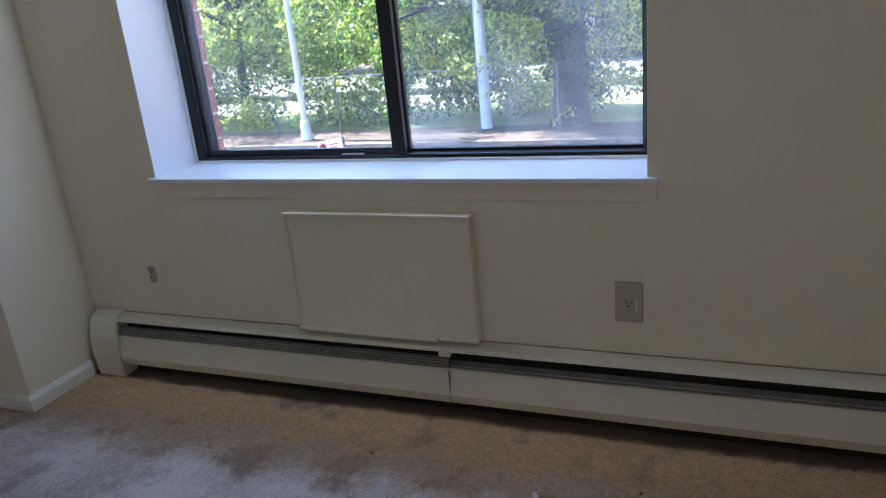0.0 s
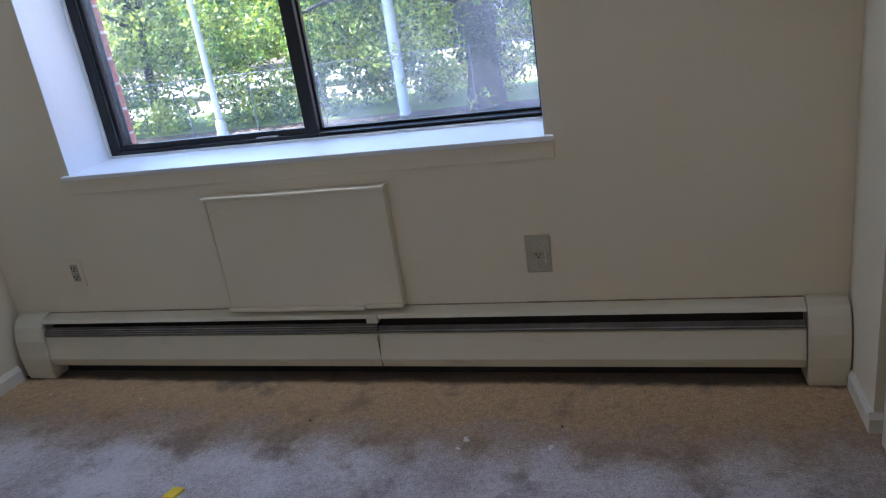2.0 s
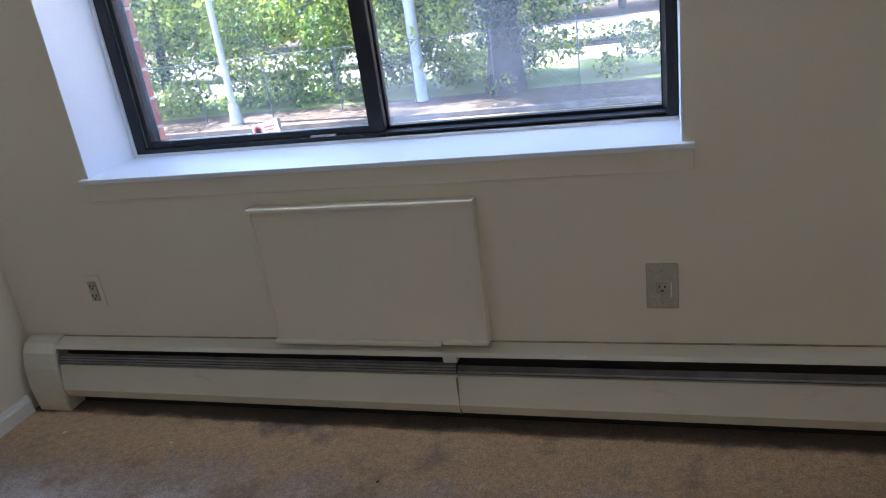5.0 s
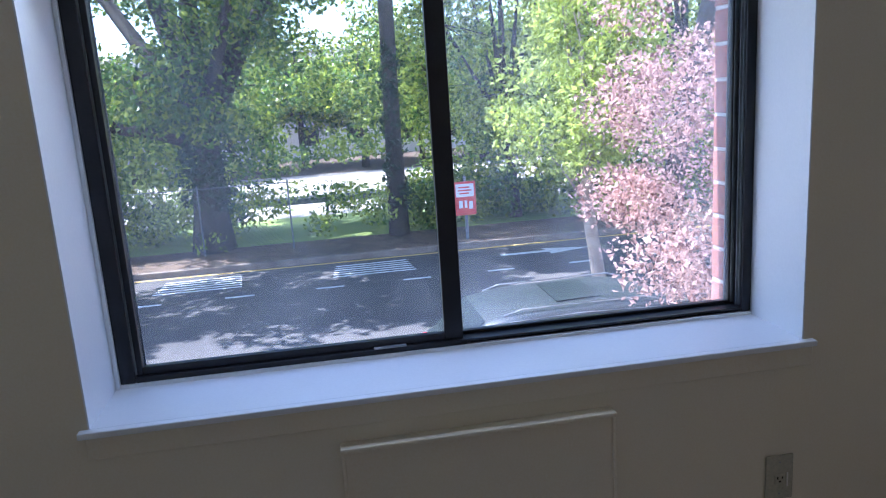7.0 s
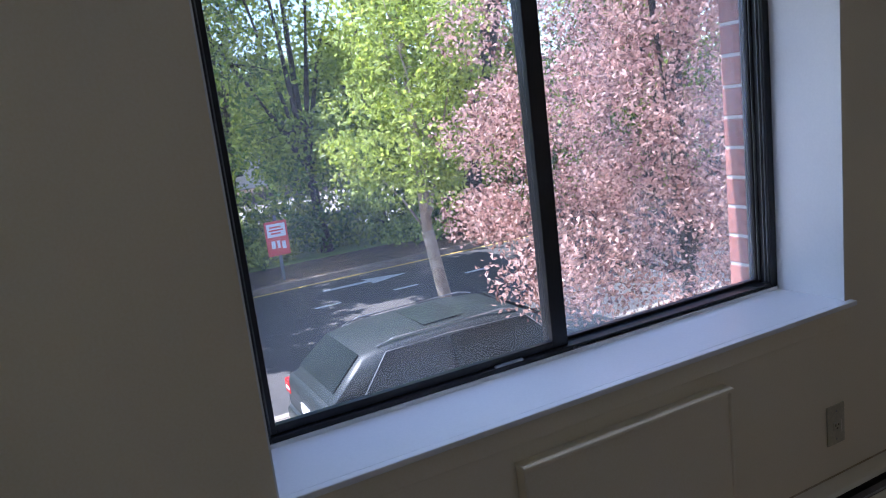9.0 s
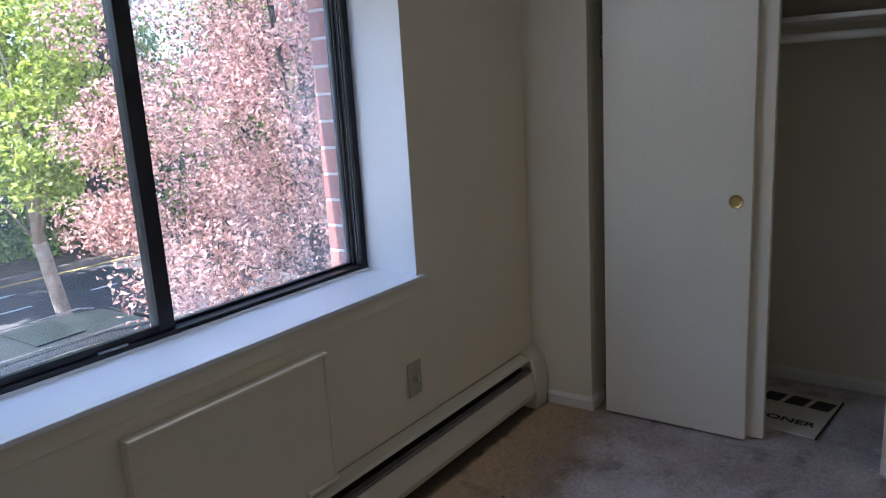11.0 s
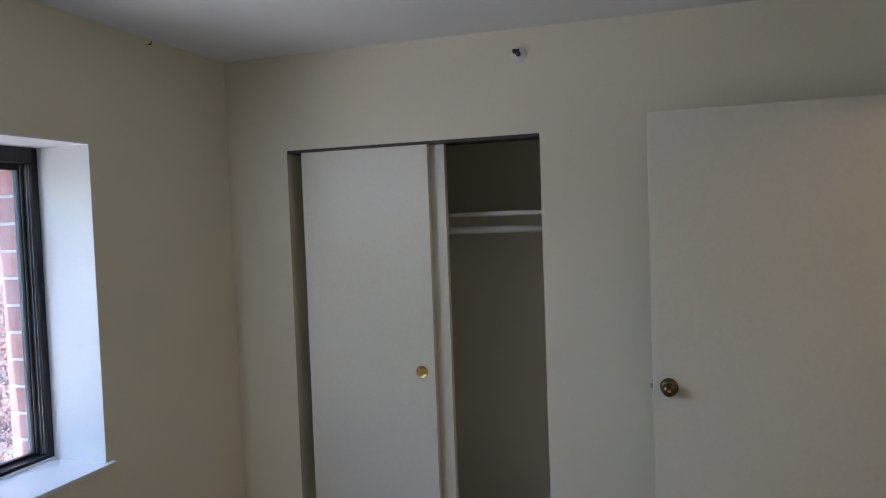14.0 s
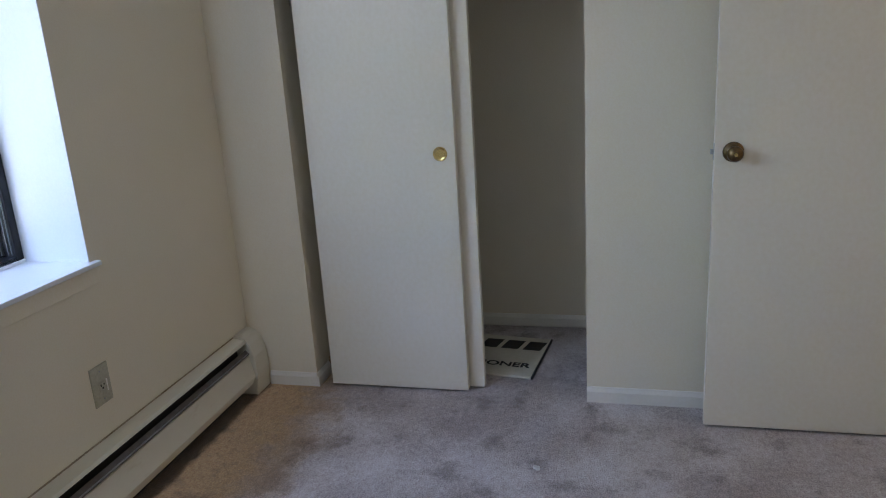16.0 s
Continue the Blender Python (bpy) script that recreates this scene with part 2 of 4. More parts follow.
CAR_GLASS = plain("car_glass_dark", (0.01, 0.014, 0.014), (0.016, 0.02, 0.02), 0.28, 0.0, relief=0, coat=0.0)
TYRE = plain("tyre_rubber", (0.012, 0.012, 0.012), (0.022, 0.022, 0.022), 0.85, relief=0.3)
LAMP_RED = plain("lamp_red_lens", (0.45, 0.02, 0.02), (0.55, 0.03, 0.03), 0.12, relief=0)
FENCE_STEEL = plain("fence_steel", (0.13, 0.14, 0.14), (0.22, 0.23, 0.23), 0.6, 0.5, scale=10, relief=0.1)


def brick_material():
    m, n, link, p = tree_of("red_brick")
    v = coords(n, link)
    info = n.new("ShaderNodeObjectInfo")
    c = ramp(n, link, info.outputs["Random"], [(0, (0.27, 0.10, 0.08)), (0.5, (0.34, 0.135, 0.105)), (1, (0.39, 0.17, 0.135))])
    g = noise_of(n, link, v, 60, 4)
    link(mix(n, link, 0.3, c, ramp(n, link, g, [(0.3, (0.1, 0.1, 0.1)), (0.7, (0.9, 0.9, 0.9))]), "OVERLAY"), p.inputs["Base Color"])
    p.inputs["Roughness"].default_value = 0.9
    bump(n, link, g, 0.6, 0.004, p)
    return m


BRICK = brick_material()
MORTAR = plain("mortar", (0.46, 0.42, 0.39), (0.54, 0.50, 0.46), 0.95, scale=10, relief=0.5, dist=0.003)


# ---- mesh helpers ----
def box(bm, x0, x1, y0, y1, z0, z1, bev=0.0):
    """A box between two corners, its edges rounded by bev."""
    r = bmesh.ops.create_cube(bm, size=1)
    for v in r["verts"]:
        v.co = ((x0 + x1) / 2 + v.co.x * (x1 - x0), (y0 + y1) / 2 + v.co.y * (y1 - y0), (z0 + z1) / 2 + v.co.z * (z1 - z0))
    if bev:
        ed = list({e for v in r["verts"] for e in v.link_edges})
        bmesh.ops.bevel(bm, geom=ed, offset=bev, segments=2, profile=0.5, affect="EDGES")
    return bm


def boxed(*dims, bev=0.0):
    return box(bmesh.new(), *dims, bev=bev)


def prism(bm, outline, axis, a, b):
    """A closed outline of pairs pushed along an axis from a to b."""
    def at(p, s):
        return {"x": (s, p[0], p[1]), "y": (p[0], s, p[1]), "z": (p[0], p[1], s)}[axis]
    lo, hi = [[bm.verts.new(at(p, s)) for p in outline] for s in (a, b)]
    k = len(outline)
    bm.faces.new(lo), bm.faces.new(hi[::-1])
    for i in range(k):
        bm.faces.new((lo[i], hi[i], hi[(i + 1) % k], lo[(i + 1) % k]))
    bmesh.ops.recalc_face_normals(bm, faces=bm.faces)
    return bm


def lathe(bm, profile, axis="z", at=(0, 0, 0), steps=24):
    """A profile of (radius, height) turned about an axis through at."""
    rings = []
    for r, h in profile:
        ring = []
        for i in range(steps):
            c, s = r * math.cos(math.tau * i / steps), r * math.sin(math.tau * i / steps)
            p = {"z": (c, s, h), "x": (h, c, s), "y": (c, h, s)}[axis]
            ring.append(bm.verts.new(Vector(p) + Vector(at)))
        rings.append(ring)
    for a, b in zip(rings, rings[1:]):
        for i in range(steps):
            bm.faces.new((a[i], a[(i + 1) % steps], b[(i + 1) % steps], b[i]))
    bm.faces.new(rings[0]), bm.faces.new(rings[-1])
    bmesh.ops.recalc_face_normals(bm, faces=bm.faces)
    return bm


def tube(bm, path, radii, steps=8):
    """A tapering round limb along a line of points."""
    rings = []
    for i, (p, r) in enumerate(zip(path, radii)):
        d = (Vector(path[min(i + 1, len(path) - 1)]) - Vector(path[max(i - 1, 0)])).normalized()
        u = d.orthogonal().normalized()
        w = d.cross(u)
        rings.append([bm.verts.new(Vector(p) + r * (math.cos(math.tau * k / steps) * u + math.sin(math.tau * k / steps) * w)) for k in range(steps)])
    for a, b in zip(rings, rings[1:]):
        s = min(range(steps), key=lambda k: (b[k].co - a[0].co).length)
        for k in range(steps):
            bm.faces.new((a[k], a[(k + 1) % steps], b[(k + 1 + s) % steps], b[(k + s) % steps]))
    bm.faces.new(rings[0]), bm.faces.new(rings[-1])
    bmesh.ops.recalc_face_normals(bm, faces=bm.faces)
    return bm


def finish(name, bm, mat, smooth=False):
    me = bpy.data.meshes.new(name)
    bm.to_mesh(me)
    bm.free()
    for one in mat if isinstance(mat, (list, tuple)) else [mat]:
        me.materials.append(one)
    if smooth:
        me.polygons.foreach_set("use_smooth", [True] * len(me.polygons))
    return new(name, me)


def part(name, bm, mat, parent, label="", smooth=False):
    ob = finish(name, bm, mat, smooth)
    ob.parent = parent
    return tagged(ob, label)


def structure(name, bm, mat, label, category):
    return tagged(finish(name, bm, mat), label, category, kind="structure")


def thing(name, at, label, category, group=""):
    e = new(name)
    e.empty_display_size = 0.1
    e.location = at
    return tagged(e, label, category, group)


# ---- the room: floor, ceiling, walls ----
H, WX, BACK, LEFT = 2.44, -3.145, -2.80, -3.62
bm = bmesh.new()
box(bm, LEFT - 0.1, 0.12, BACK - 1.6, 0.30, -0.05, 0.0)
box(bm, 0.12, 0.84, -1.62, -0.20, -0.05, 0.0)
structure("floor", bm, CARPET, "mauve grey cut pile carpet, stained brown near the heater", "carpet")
structure("ceiling", boxed(LEFT - 0.1, 0.84, BACK - 1.6, 0.45, H, H + 0.12), CEILING, "smooth off-white painted ceiling", "ceiling")

# window wall, with its deep opening; brick outside
WL, WR, SILL, HEAD = -2.661, -0.874, 0.822, 1.992
bm = bmesh.new()
box(bm, LEFT - 0.1, WL, 0, 0.30, 0, H)
box(bm, WR, 0.84, 0, 0.30, 0, H)
box(bm, WL, WR, 0, 0.30, 0, SILL - 0.02)
box(bm, WL, WR, 0, 0.30, HEAD, H)
structure("wall_north", bm, WALL, "cream painted plaster wall round a deep window", "wall")
bm = bmesh.new()
box(bm, -9, WL + 0.014, 0.326, 0.405, -2.45, 3.4)
box(bm, WR - 0.03, 7, 0.326, 0.405, -2.45, 3.4)
box(bm, WL + 0.014, WR - 0.03, 0.326, 0.405, -2.45, SILL - 0.03)
box(bm, WL + 0.014, WR - 0.03, 0.326, 0.405, HEAD + 0.02, 3.4)
brick_wall = structure("brick_wall", bm, MORTAR, "red brick outer wall with pale mortar joints", "wall")

# reveal linings and head
bm = boxed(WL - 0.001, WL + 0.003, -0.001, 0.25, SILL, HEAD)
box(bm, WL + 0.003, WL + 0.014, 0.226, 0.25, SILL + 0.008, HEAD - 0.004, 0.002)
structure("reveal_west", bm, REVEAL, "white painted window reveal", "window reveal")
structure("reveal_east", boxed(WR - 0.003, WR + 0.001, -0.001, 0.25, SILL, HEAD), REVEAL, "white painted window reveal", "window reveal")
structure("reveal_head", boxed(WL + 0.003, WR - 0.003, -0.001, 0.25, HEAD - 0.004, HEAD + 0.001), REVEAL, "white painted window reveal head", "window reveal")

# chase in the corner beside the heater, and the wall behind it
structure("wall_chase", boxed(LEFT - 0.1, WX, -0.385, 0.05, 0, H), WALL, "cream painted boxed-in corner", "wall")
structure("wall_west", boxed(LEFT - 0.12, LEFT, BACK - 1.6, -0.385, 0, H), WALL, "cream painted plaster wall", "wall")

# closet wall with the sliding-door opening
CL, CR, CT = -0.31, -1.474, 2.01
EX = -0.016  # face of the closet wall
bm = bmesh.new()
box(bm, EX, 0.12, CL, 0.05, 0, H)
box(bm, EX, 0.12, BACK - 0.12, CR, 0, H)
box(bm, EX, 0.12, CR, CL, CT, H)
structure("wall_east", bm, WALL, "cream painted wall with a closet opening", "wall")
for nm, dims in (("wall_closet_back", (0.76, 0.84, -1.62, -0.20)), ("wall_closet_north", (0.12, 0.76, -0.24, -0.20)), ("wall_closet_south", (0.12, 0.76, -1.62, -1.58))):
    structure(nm, boxed(*dims, 0, H), CLOSET_PAINT, "cream painted closet interior", "wall")

# wall with the room's doorway, and the hall behind it
DX0, DX1 = -1.05, -0.165
bm = bmesh.new()
box(bm, LEFT, DX0, BACK - 0.12, BACK, 0, H)
box(bm, DX1 + 0.02, EX - 0.001, BACK - 0.12, BACK, 0, H)
box(bm, DX0, DX1 + 0.02, BACK - 0.12, BACK, 2.075, H)
structure("wall_south", bm, WALL, "cream painted wall with a doorway", "wall")
bm = bmesh.new()
box(bm, LEFT, 0.12, BACK - 1.6, BACK - 1.5, 0, H)
box(bm, 0.0, 0.12, BACK - 1.5, BACK - 0.121, 0, H)
structure("wall_hall", bm, WALL, "cream painted hall wall", "wall")
bm = bmesh.new()
box(bm, DX1 + 0.001, DX1 + 0.02, BACK - 0.13, BACK + 0.004, 0, 2.075)
box(bm, DX0 - 0.001, DX0 + 0.02, BACK - 0.13, BACK + 0.004, 0, 2.075)
box(bm, DX0 + 0.02, DX1 + 0.001, BACK - 0.13, BACK + 0.004, 2.056, 2.075)
structure("trim_doorway", bm, TRIM, "painted door frame", "door frame")


def skirting(name, x0, y0, x1, y1, nx, ny, h=0.062, d=0.013):
    """A run of baseboard from one floor point to another, its face turned to (nx, ny)."""
    length = math.hypot(x1 - x0, y1 - y0)
    bm = bmesh.new()
    prism(bm, [(0, 0), (d, 0), (d, h * 0.72), (d * 0.55, h * 0.9), (d * 0.35, h), (0, h)], "x", 0, length)
    tx, ty = (x1 - x0) / length, (y1 - y0) / length
    m = Matrix(((tx, nx, 0, x0), (ty, ny, 0, y0), (0, 0, 1, 0), (0, 0, 0, 1)))
    bmesh.ops.transform(bm, matrix=m, verts=bm.verts)
    bmesh.ops.recalc_face_normals(bm, faces=bm.faces)
    return structure(name, bm, TRIM, "white painted wooden baseboard", "baseboard")


skirting("baseboard_1", WX, -0.09, WX, -0.401, 1, 0, 0.066, 0.016)
skirting("baseboard_2", WX, -0.385, LEFT, -0.385, 0, -1, 0.066, 0.016)
skirting("baseboard_3", LEFT, -0.398, LEFT, BACK, 1, 0)
skirting("baseboard_4", EX, -0.09, EX, CL, -1, 0, 0.06)
skirting("baseboard_5", EX, CR, EX, BACK, -1, 0, 0.064)
skirting("baseboard_6", 0.76, -0.24, 0.76, -1.58, -1, 0, 0.062)
skirting("baseboard_7", LEFT, BACK, DX0, BACK, 0, 1)
skirting("baseboard_8", EX - 0.013, CL, 0.11, CL, 0, -1, 0.06)

# ---- window ----
win = thing("window_1", (0, 0, 0), "black aluminium sliding window, dusty panes, closed", "window")
win["kind"] = "structure"
bm = bmesh.new()
FL, FR, FB, FT = WL + 0.014, WR - 0.004, SILL + 0.018, HEAD - 0.004
box(bm, FL, FL + 0.038, 0.235, 0.325, FB, FT, 0.003)
box(bm, FR - 0.03, FR, 0.235, 0.325, FB, FT, 0.003)
box(bm, FL + 0.038, FR - 0.03, 0.236, 0.324, FB, FB + 0.014, 0.002)
box(bm, FL + 0.038, FR - 0.03, 0.235, 0.325, FT - 0.055, FT, 0.003)
part("window_frame", bm, BLACK_METAL, win)
MX = -1.765


def sash(x0, x1, y, rail_l, rail_r, low, name, metal, glazing):
    bm = bmesh.new()
    z0, z1 = FB + 0.014, FT - 0.05
    box(bm, x0, x0 + rail_l, y - 0.012, y + 0.012, z0, z1, 0.002)
    box(bm, x1 - rail_r, x1, y - 0.012, y + 0.012, z0, z1, 0.002)
    box(bm, x0 + rail_l, x1 - rail_r, y - 0.011, y + 0.011, z0, z0 + low, 0.002)
    box(bm, x0 + rail_l, x1 - rail_r, y - 0.011, y + 0.011, z1 - 0.03, z1, 0.002)
    s = part(name, bm, metal, win)
    g = part("pane", boxed(x0 + rail_l - 0.004, x1 - rail_r + 0.004, y - 0.002, y + 0.002, z0 + low - 0.004, z1 - 0.026), glazing, s)
    g.visible_shadow = False
    return s


left_sash = sash(FL + 0.036, MX + 0.026, 0.262, 0.020, 0.052, 0.022, "sash", BLACK_METAL, GLASS)
right_sash = sash(MX - 0.02, FR - 0.028, 0.295, 0.05, 0.016, 0.010, "sash", BLACK_METAL, GLASS_DUSTY)
part("sash_latch", boxed(-1.99, -1.90, 0.238, 0.249, FB + 0.006, FB + 0.020, bev=0.002), GREY_METAL, win, "worn grey metal latch")
bm = bmesh.new()
for k, y in enumerate((0.244, 0.254, 0.278, 0.31)):
    box(bm, FR - 0.034 - 0.003 * k, FR - 0.030, y, y + 0.003, FB + 0.02, FT - 0.06)
    box(bm, FL + 0.038, FL + 0.042 + 0.003 * k, y, y + 0.003, FB + 0.02, FT - 0.06)
part("track_rib", bm, FENCE_STEEL, win, "dull dark metal track ribs")
part("sill_track", boxed(MX + 0.03, FR - 0.03, 0.236, 0.286, FB - 0.008, FB + 0.010, bev=0.002), GREY_METAL, win, "dull aluminium sill track")

bm = bmesh.new()
box(bm, WL - 0.02, WR + 0.027, -0.024, 0.0, SILL - 0.008, SILL + 0.008, 0.003)
box(bm, WL, WR, -0.002, 0.30, SILL - 0.02, SILL + 0.008)
box(bm, FL + 0.0, FR, 0.232, 0.30, SILL + 0.006, FB)
tagged(structure("window_sill", bm, REVEAL, "white painted window sill with projecting nose", "window sill"))
structure("trim_apron", boxed(WL - 0.01, WR + 0.026, -0.008, 0.0, SILL - 0.066, SILL - 0.008, bev=0.003), WALL, "painted apron under the window sill", "trim")

# ---- patched panel under the window ----
cover = thing("wall_cover_panel", (-1.757, 0, 0.497), "cream painted cover board over an old air conditioner opening", "panel")
bm = bmesh.new()
vs = [(-0.345, -0.22), (0.338, -0.222), (0.342, 0.212), (-0.340, 0.208)]
prism(bm, vs, "y", -0.030, 0.0)
bmesh.ops.subdivide_edges(bm, edges=bm.edges, cuts=9, use_grid_fill=True)
for v in bm.verts:
    if v.co.y < -0.01:
        v.co.y += 0.004 * noise.noise(v.co * 5) - 0.006 * max(0, -v.co.z - 0.15) / 0.07
    if v.co.z < -0.2 and -0.345 < v.co.x < 0.35:
        v.co.z += 0.008 * noise.noise(Vector((v.co.x * 9, 0, 3.1)))
bmesh.ops.recalc_face_normals(bm, faces=bm.faces)
part("board", bm, WALL, cover)
bm = bmesh.new()
box(bm, -0.347, 0.345, -0.044, 0.0, 0.206, 0.218, 0.003)
part("top_lip", bm, WALL, cover)
bm = bmesh.new()
box(bm, -0.345, -0.336, -0.036, 0.0, -0.22, 0.206, 0.003)
part("side_lip", bm, WALL, cover)
bm = bmesh.new()
box(bm, 0.334, 0.343, -0.040, 0.0, -0.222, 0.206, 0.003)
part("side_lip", bm, WALL, cover)
for sx, dz, x1 in ((-0.345, 0.0, 0.2), (0.205, 0.006, 0.344)):
    bm = boxed(sx, x1, -0.050, -0.004, -0.228 + dz, -0.212 + dz, bev=0.006)
    for v in bm.verts:
        v.co.z += 0.005 * noise.noise(Vector((v.co.x * 14, 1.7, 0)))
    part("bottom_lip", bm, WALL, cover, "chipped lower lip")

# ---- baseboard heater ----
HX0, HX1, HJ = -2.972, -0.140, -1.516


def heater_section(x0, x1, open_by, label):
    """One length of fin-tube baseboard heater."""
    t = thing("baseboard_heater", (x0, 0, 0), label, "radiator", "baseboard heaters under the window")
    L = x1 - x0
    # back plate, rolled over at the top
    bm = bmesh.new()
    prism(bm, [(-0.001, 0.0), (-0.006, 0.0), (-0.006, 0.250), (-0.018, 0.254), (-0.047, 0.249), (-0.053, 0.240), (-0.056, 0.240), (-0.051, 0.253), (-0.020, 0.260), (-0.001, 0.264)], "x", 0, L)
    part("back_plate", bm, HEATER, t, "cream enamel hood, rusty along the wall")
    # louvre blade: a ribbed grey rail below the dark slot
    bm = bmesh.new()
    prism(bm, [(-0.050, open_by), (-0.066, 0.191), (-0.069, 0.192), (-0.053, open_by + 0.003)], "x", 0.002, L - 0.002)
    part("louvre", bm, FIN, t, "dull grey metal louvre, darkened for shade in the slot")
    bm = bmesh.new()
    for k in range(3 if open_by > 0.215 else 1):
        z = 0.195 + 0.0075 * k
        y = -0.069 + (z - 0.192) / (open_by - 0.189) * 0.016
        box(bm, 0.002, L - 0.002, y - 0.0025, y + 0.003, z, z + 0.0035)
    part("louvre_rib", bm, RIB, t)
    part("caulk_line", boxed(0.0, L, -0.004, 0.0, 0.262, 0.267), CAULK, t, "brown dirty joint against the wall")
    # front panel with its crease
    bm = bmesh.new()
    prism(bm, [(-0.058, 0.186), (-0.065, 0.184), (-0.083, 0.092), (-0.068, 0.056), (-0.060, 0.054), (-0.060, 0.058), (-0.077, 0.098), (-0.060, 0.178), (-0.057, 0.180)], "x", 0.001, L - 0.001)
    part("front_panel", bm, HEATER, t, "cream enamel front with a long crease")
    # element inside
    bm = bmesh.new()
    k = 0.03
    while k < L - 0.02:
        box(bm, k, k + 0.0012, -0.050, -0.010, 0.075, 0.150)
        k += 0.02
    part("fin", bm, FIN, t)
    bm = lathe(bmesh.new(), [(0.011, 0.0), (0.011, L)], "x", (0, -0.03, 0.11), 10)
    part("pipe", bm, BRASS, t, "dull copper pipe")
    # near-black sheet stands in for the shade behind the slot
    part("inner_shadow_plate", boxed(0.001, L - 0.001, -0.012, -0.0062, 0.0, 0.24), DARK, t, "near-black sheet for the shade inside the casing")
    return t


heater_section(HX0, HJ, 0.219, "cream enamel baseboard heater, louvre nearly shut, stained")
heater_section(HJ, HX1, 0.209, "cream enamel baseboard heater with an open dark slot")


def end_cap(x0, x1, label):
    t = thing("heater_end_cap", (x0, 0, 0), label, "radiator", "heater end caps")
    L = x1 - x0
    bm = bmesh.new()
    prism(bm, [(-0.001, 0.0), (-0.080, 0.0), (-0.090, 0.10), (-0.084, 0.175), (-0.069, 0.228), (-0.048, 0.257), (-0.022, 0.268), (-0.001, 0.270)], "x", 0, L)
    bmesh.ops.bevel(bm, geom=[e for e in bm.edges if abs(e.verts[0].co.x - e.verts[1].co.x) < 1e-5], offset=0.004, segments=2, affect="EDGES")
    part("cap", bm, HEATER, t)
    return t


end_cap(HX0 - 0.145, HX0 - 0.003, "cream enamel end cap of the baseboard heater")
end_cap(HX1 + 0.003, HX1 + 0.119, "cream enamel end cap, gap against the closet wall")
part("seam_strip", boxed(-0.0015, 0.0015, -0.0805, -0.066, 0.060, 0.18), CAULK, bpy.data.objects["baseboard_heater.001"], "rusty seam")
part("seam_clip", boxed(-0.040, 0.004, -0.060, -0.03, 0.222, 0.2545, bev=0.004), HEATER, bpy.data.objects["baseboard_heater.001"], "bent joint clip")


# ---- outlets ----
def receptacle(t, z, slot=True):
    bm = bmesh.new()
    box(bm, -0.017, 0.017, -0.0085, 0.0, z - 0.014, z + 0.014, 0.004)
    part("receptacle_face", bm, PLATE, t)
    for x, dz, w, hh in ((-0.007, 0.004, 0.0022, 0.008), (0.007, 0.004, 0.0022, 0.006), (0.0, -0.007, 0.005, 0.005)):
        part("slot", boxed(x - w / 2 - 0.0008, x + w / 2 + 0.0008, -0.0092, -0.006, z + dz - hh / 2, z + dz + hh / 2), DARK, t)


plate = thing("wall_outlet", (-0.932, 0, 0.44), "ivory single outlet on a large cover plate", "outlet")
part("cover_plate", boxed(-0.041, 0.041, -0.006, 0.0, -0.066, 0.066, bev=0.003), PLATE, plate)
receptacle(plate, -0.004)
for z in (0.045, -0.048):
    part("screw", lathe(bmesh.new(), [(0.0028, -0.0075), (0.0028, -0.003)], "y", (0, 0, z), 8), GREY_METAL, plate)
part("side_switch", boxed(0.021, 0.025, -0.0085, 0.0, -0.03, 0.012, bev=0.001), TRIM, plate, "narrow ridge beside the socket")
plate2 = thing("wall_outlet", (-2.778, 0, 0.438), "old duplex outlet with its cover painted over", "outlet")
part("cover_plate", boxed(-0.036, 0.036, -0.004, 0.0, -0.058, 0.058, bev=0.002), WALL, plate2, "plate painted like the wall")
part("receptacle_face", boxed(-0.0165, 0.0165, -0.0085, 0.0, -0.036, 0.036, bev=0.003), PLATE, plate2)
for z in (0.018, -0.018):
    for x, dz, w, hh in ((-0.007, 0.004, 0.004, 0.009), (0.007, 0.004, 0.004, 0.008), (0.0, -0.007, 0.006, 0.006)):
        part("slot", boxed(x - w / 2, x + w / 2, -0.0095, -0.006, z + dz - hh / 2, z + dz + hh / 2), DARK, plate2)

# ---- closet ----
slab = thing("sliding_door", (EX + 0.003, -0.380, 0.012), "cream flush sliding closet door with a brass finger pull", "door", "closet sliding doors")
part("panel", boxed(0, 0.035, -0.606, 0, 0, 1.985, bev=0.002), DOOR_PAINT, slab)
pull = part("finger_pull", lathe(bmesh.new(), [(0.0, -0.0005), (0.018, -0.001), (0.022, -0.002), (0.0265, -0.0045), (0.028, -0.003), (0.0285, 0.002), (0.0, 0.002)], "x", (0, -0.547, 0.997), 28), BRIGHT_BRASS, slab, "round polished brass pull")
slab2 = thing("sliding_door", (EX + 0.045, -0.433, 0.012), "cream flush sliding closet door behind the other", "door", "closet sliding doors")
part("panel", boxed(0, 0.035, -0.616, 0, 0, 1.985, bev=0.002), DOOR_PAINT, slab2)
bm = bmesh.new()
box(bm, EX + 0.001, 0.118, CR + 0.001, CL - 0.001, CT - 0.014, CT - 0.0005)
structure("closet_track", bm, TRACK, "metal head track of the sliding doors", "door track")
shelf = thing("closet_shelf", (0.52, -0.91, 1.686), "white painted closet shelf with a hanging rod", "shelf")
part("board", boxed(-0.24, 0.239, -0.669, 0.669, -0.008, 0.012, bev=0.002), TRIM, shelf)
part("front_edge", boxed(-0.252, -0.241, -0.669, 0.669, -0.006, 0.013, bev=0.002), TRIM, shelf)
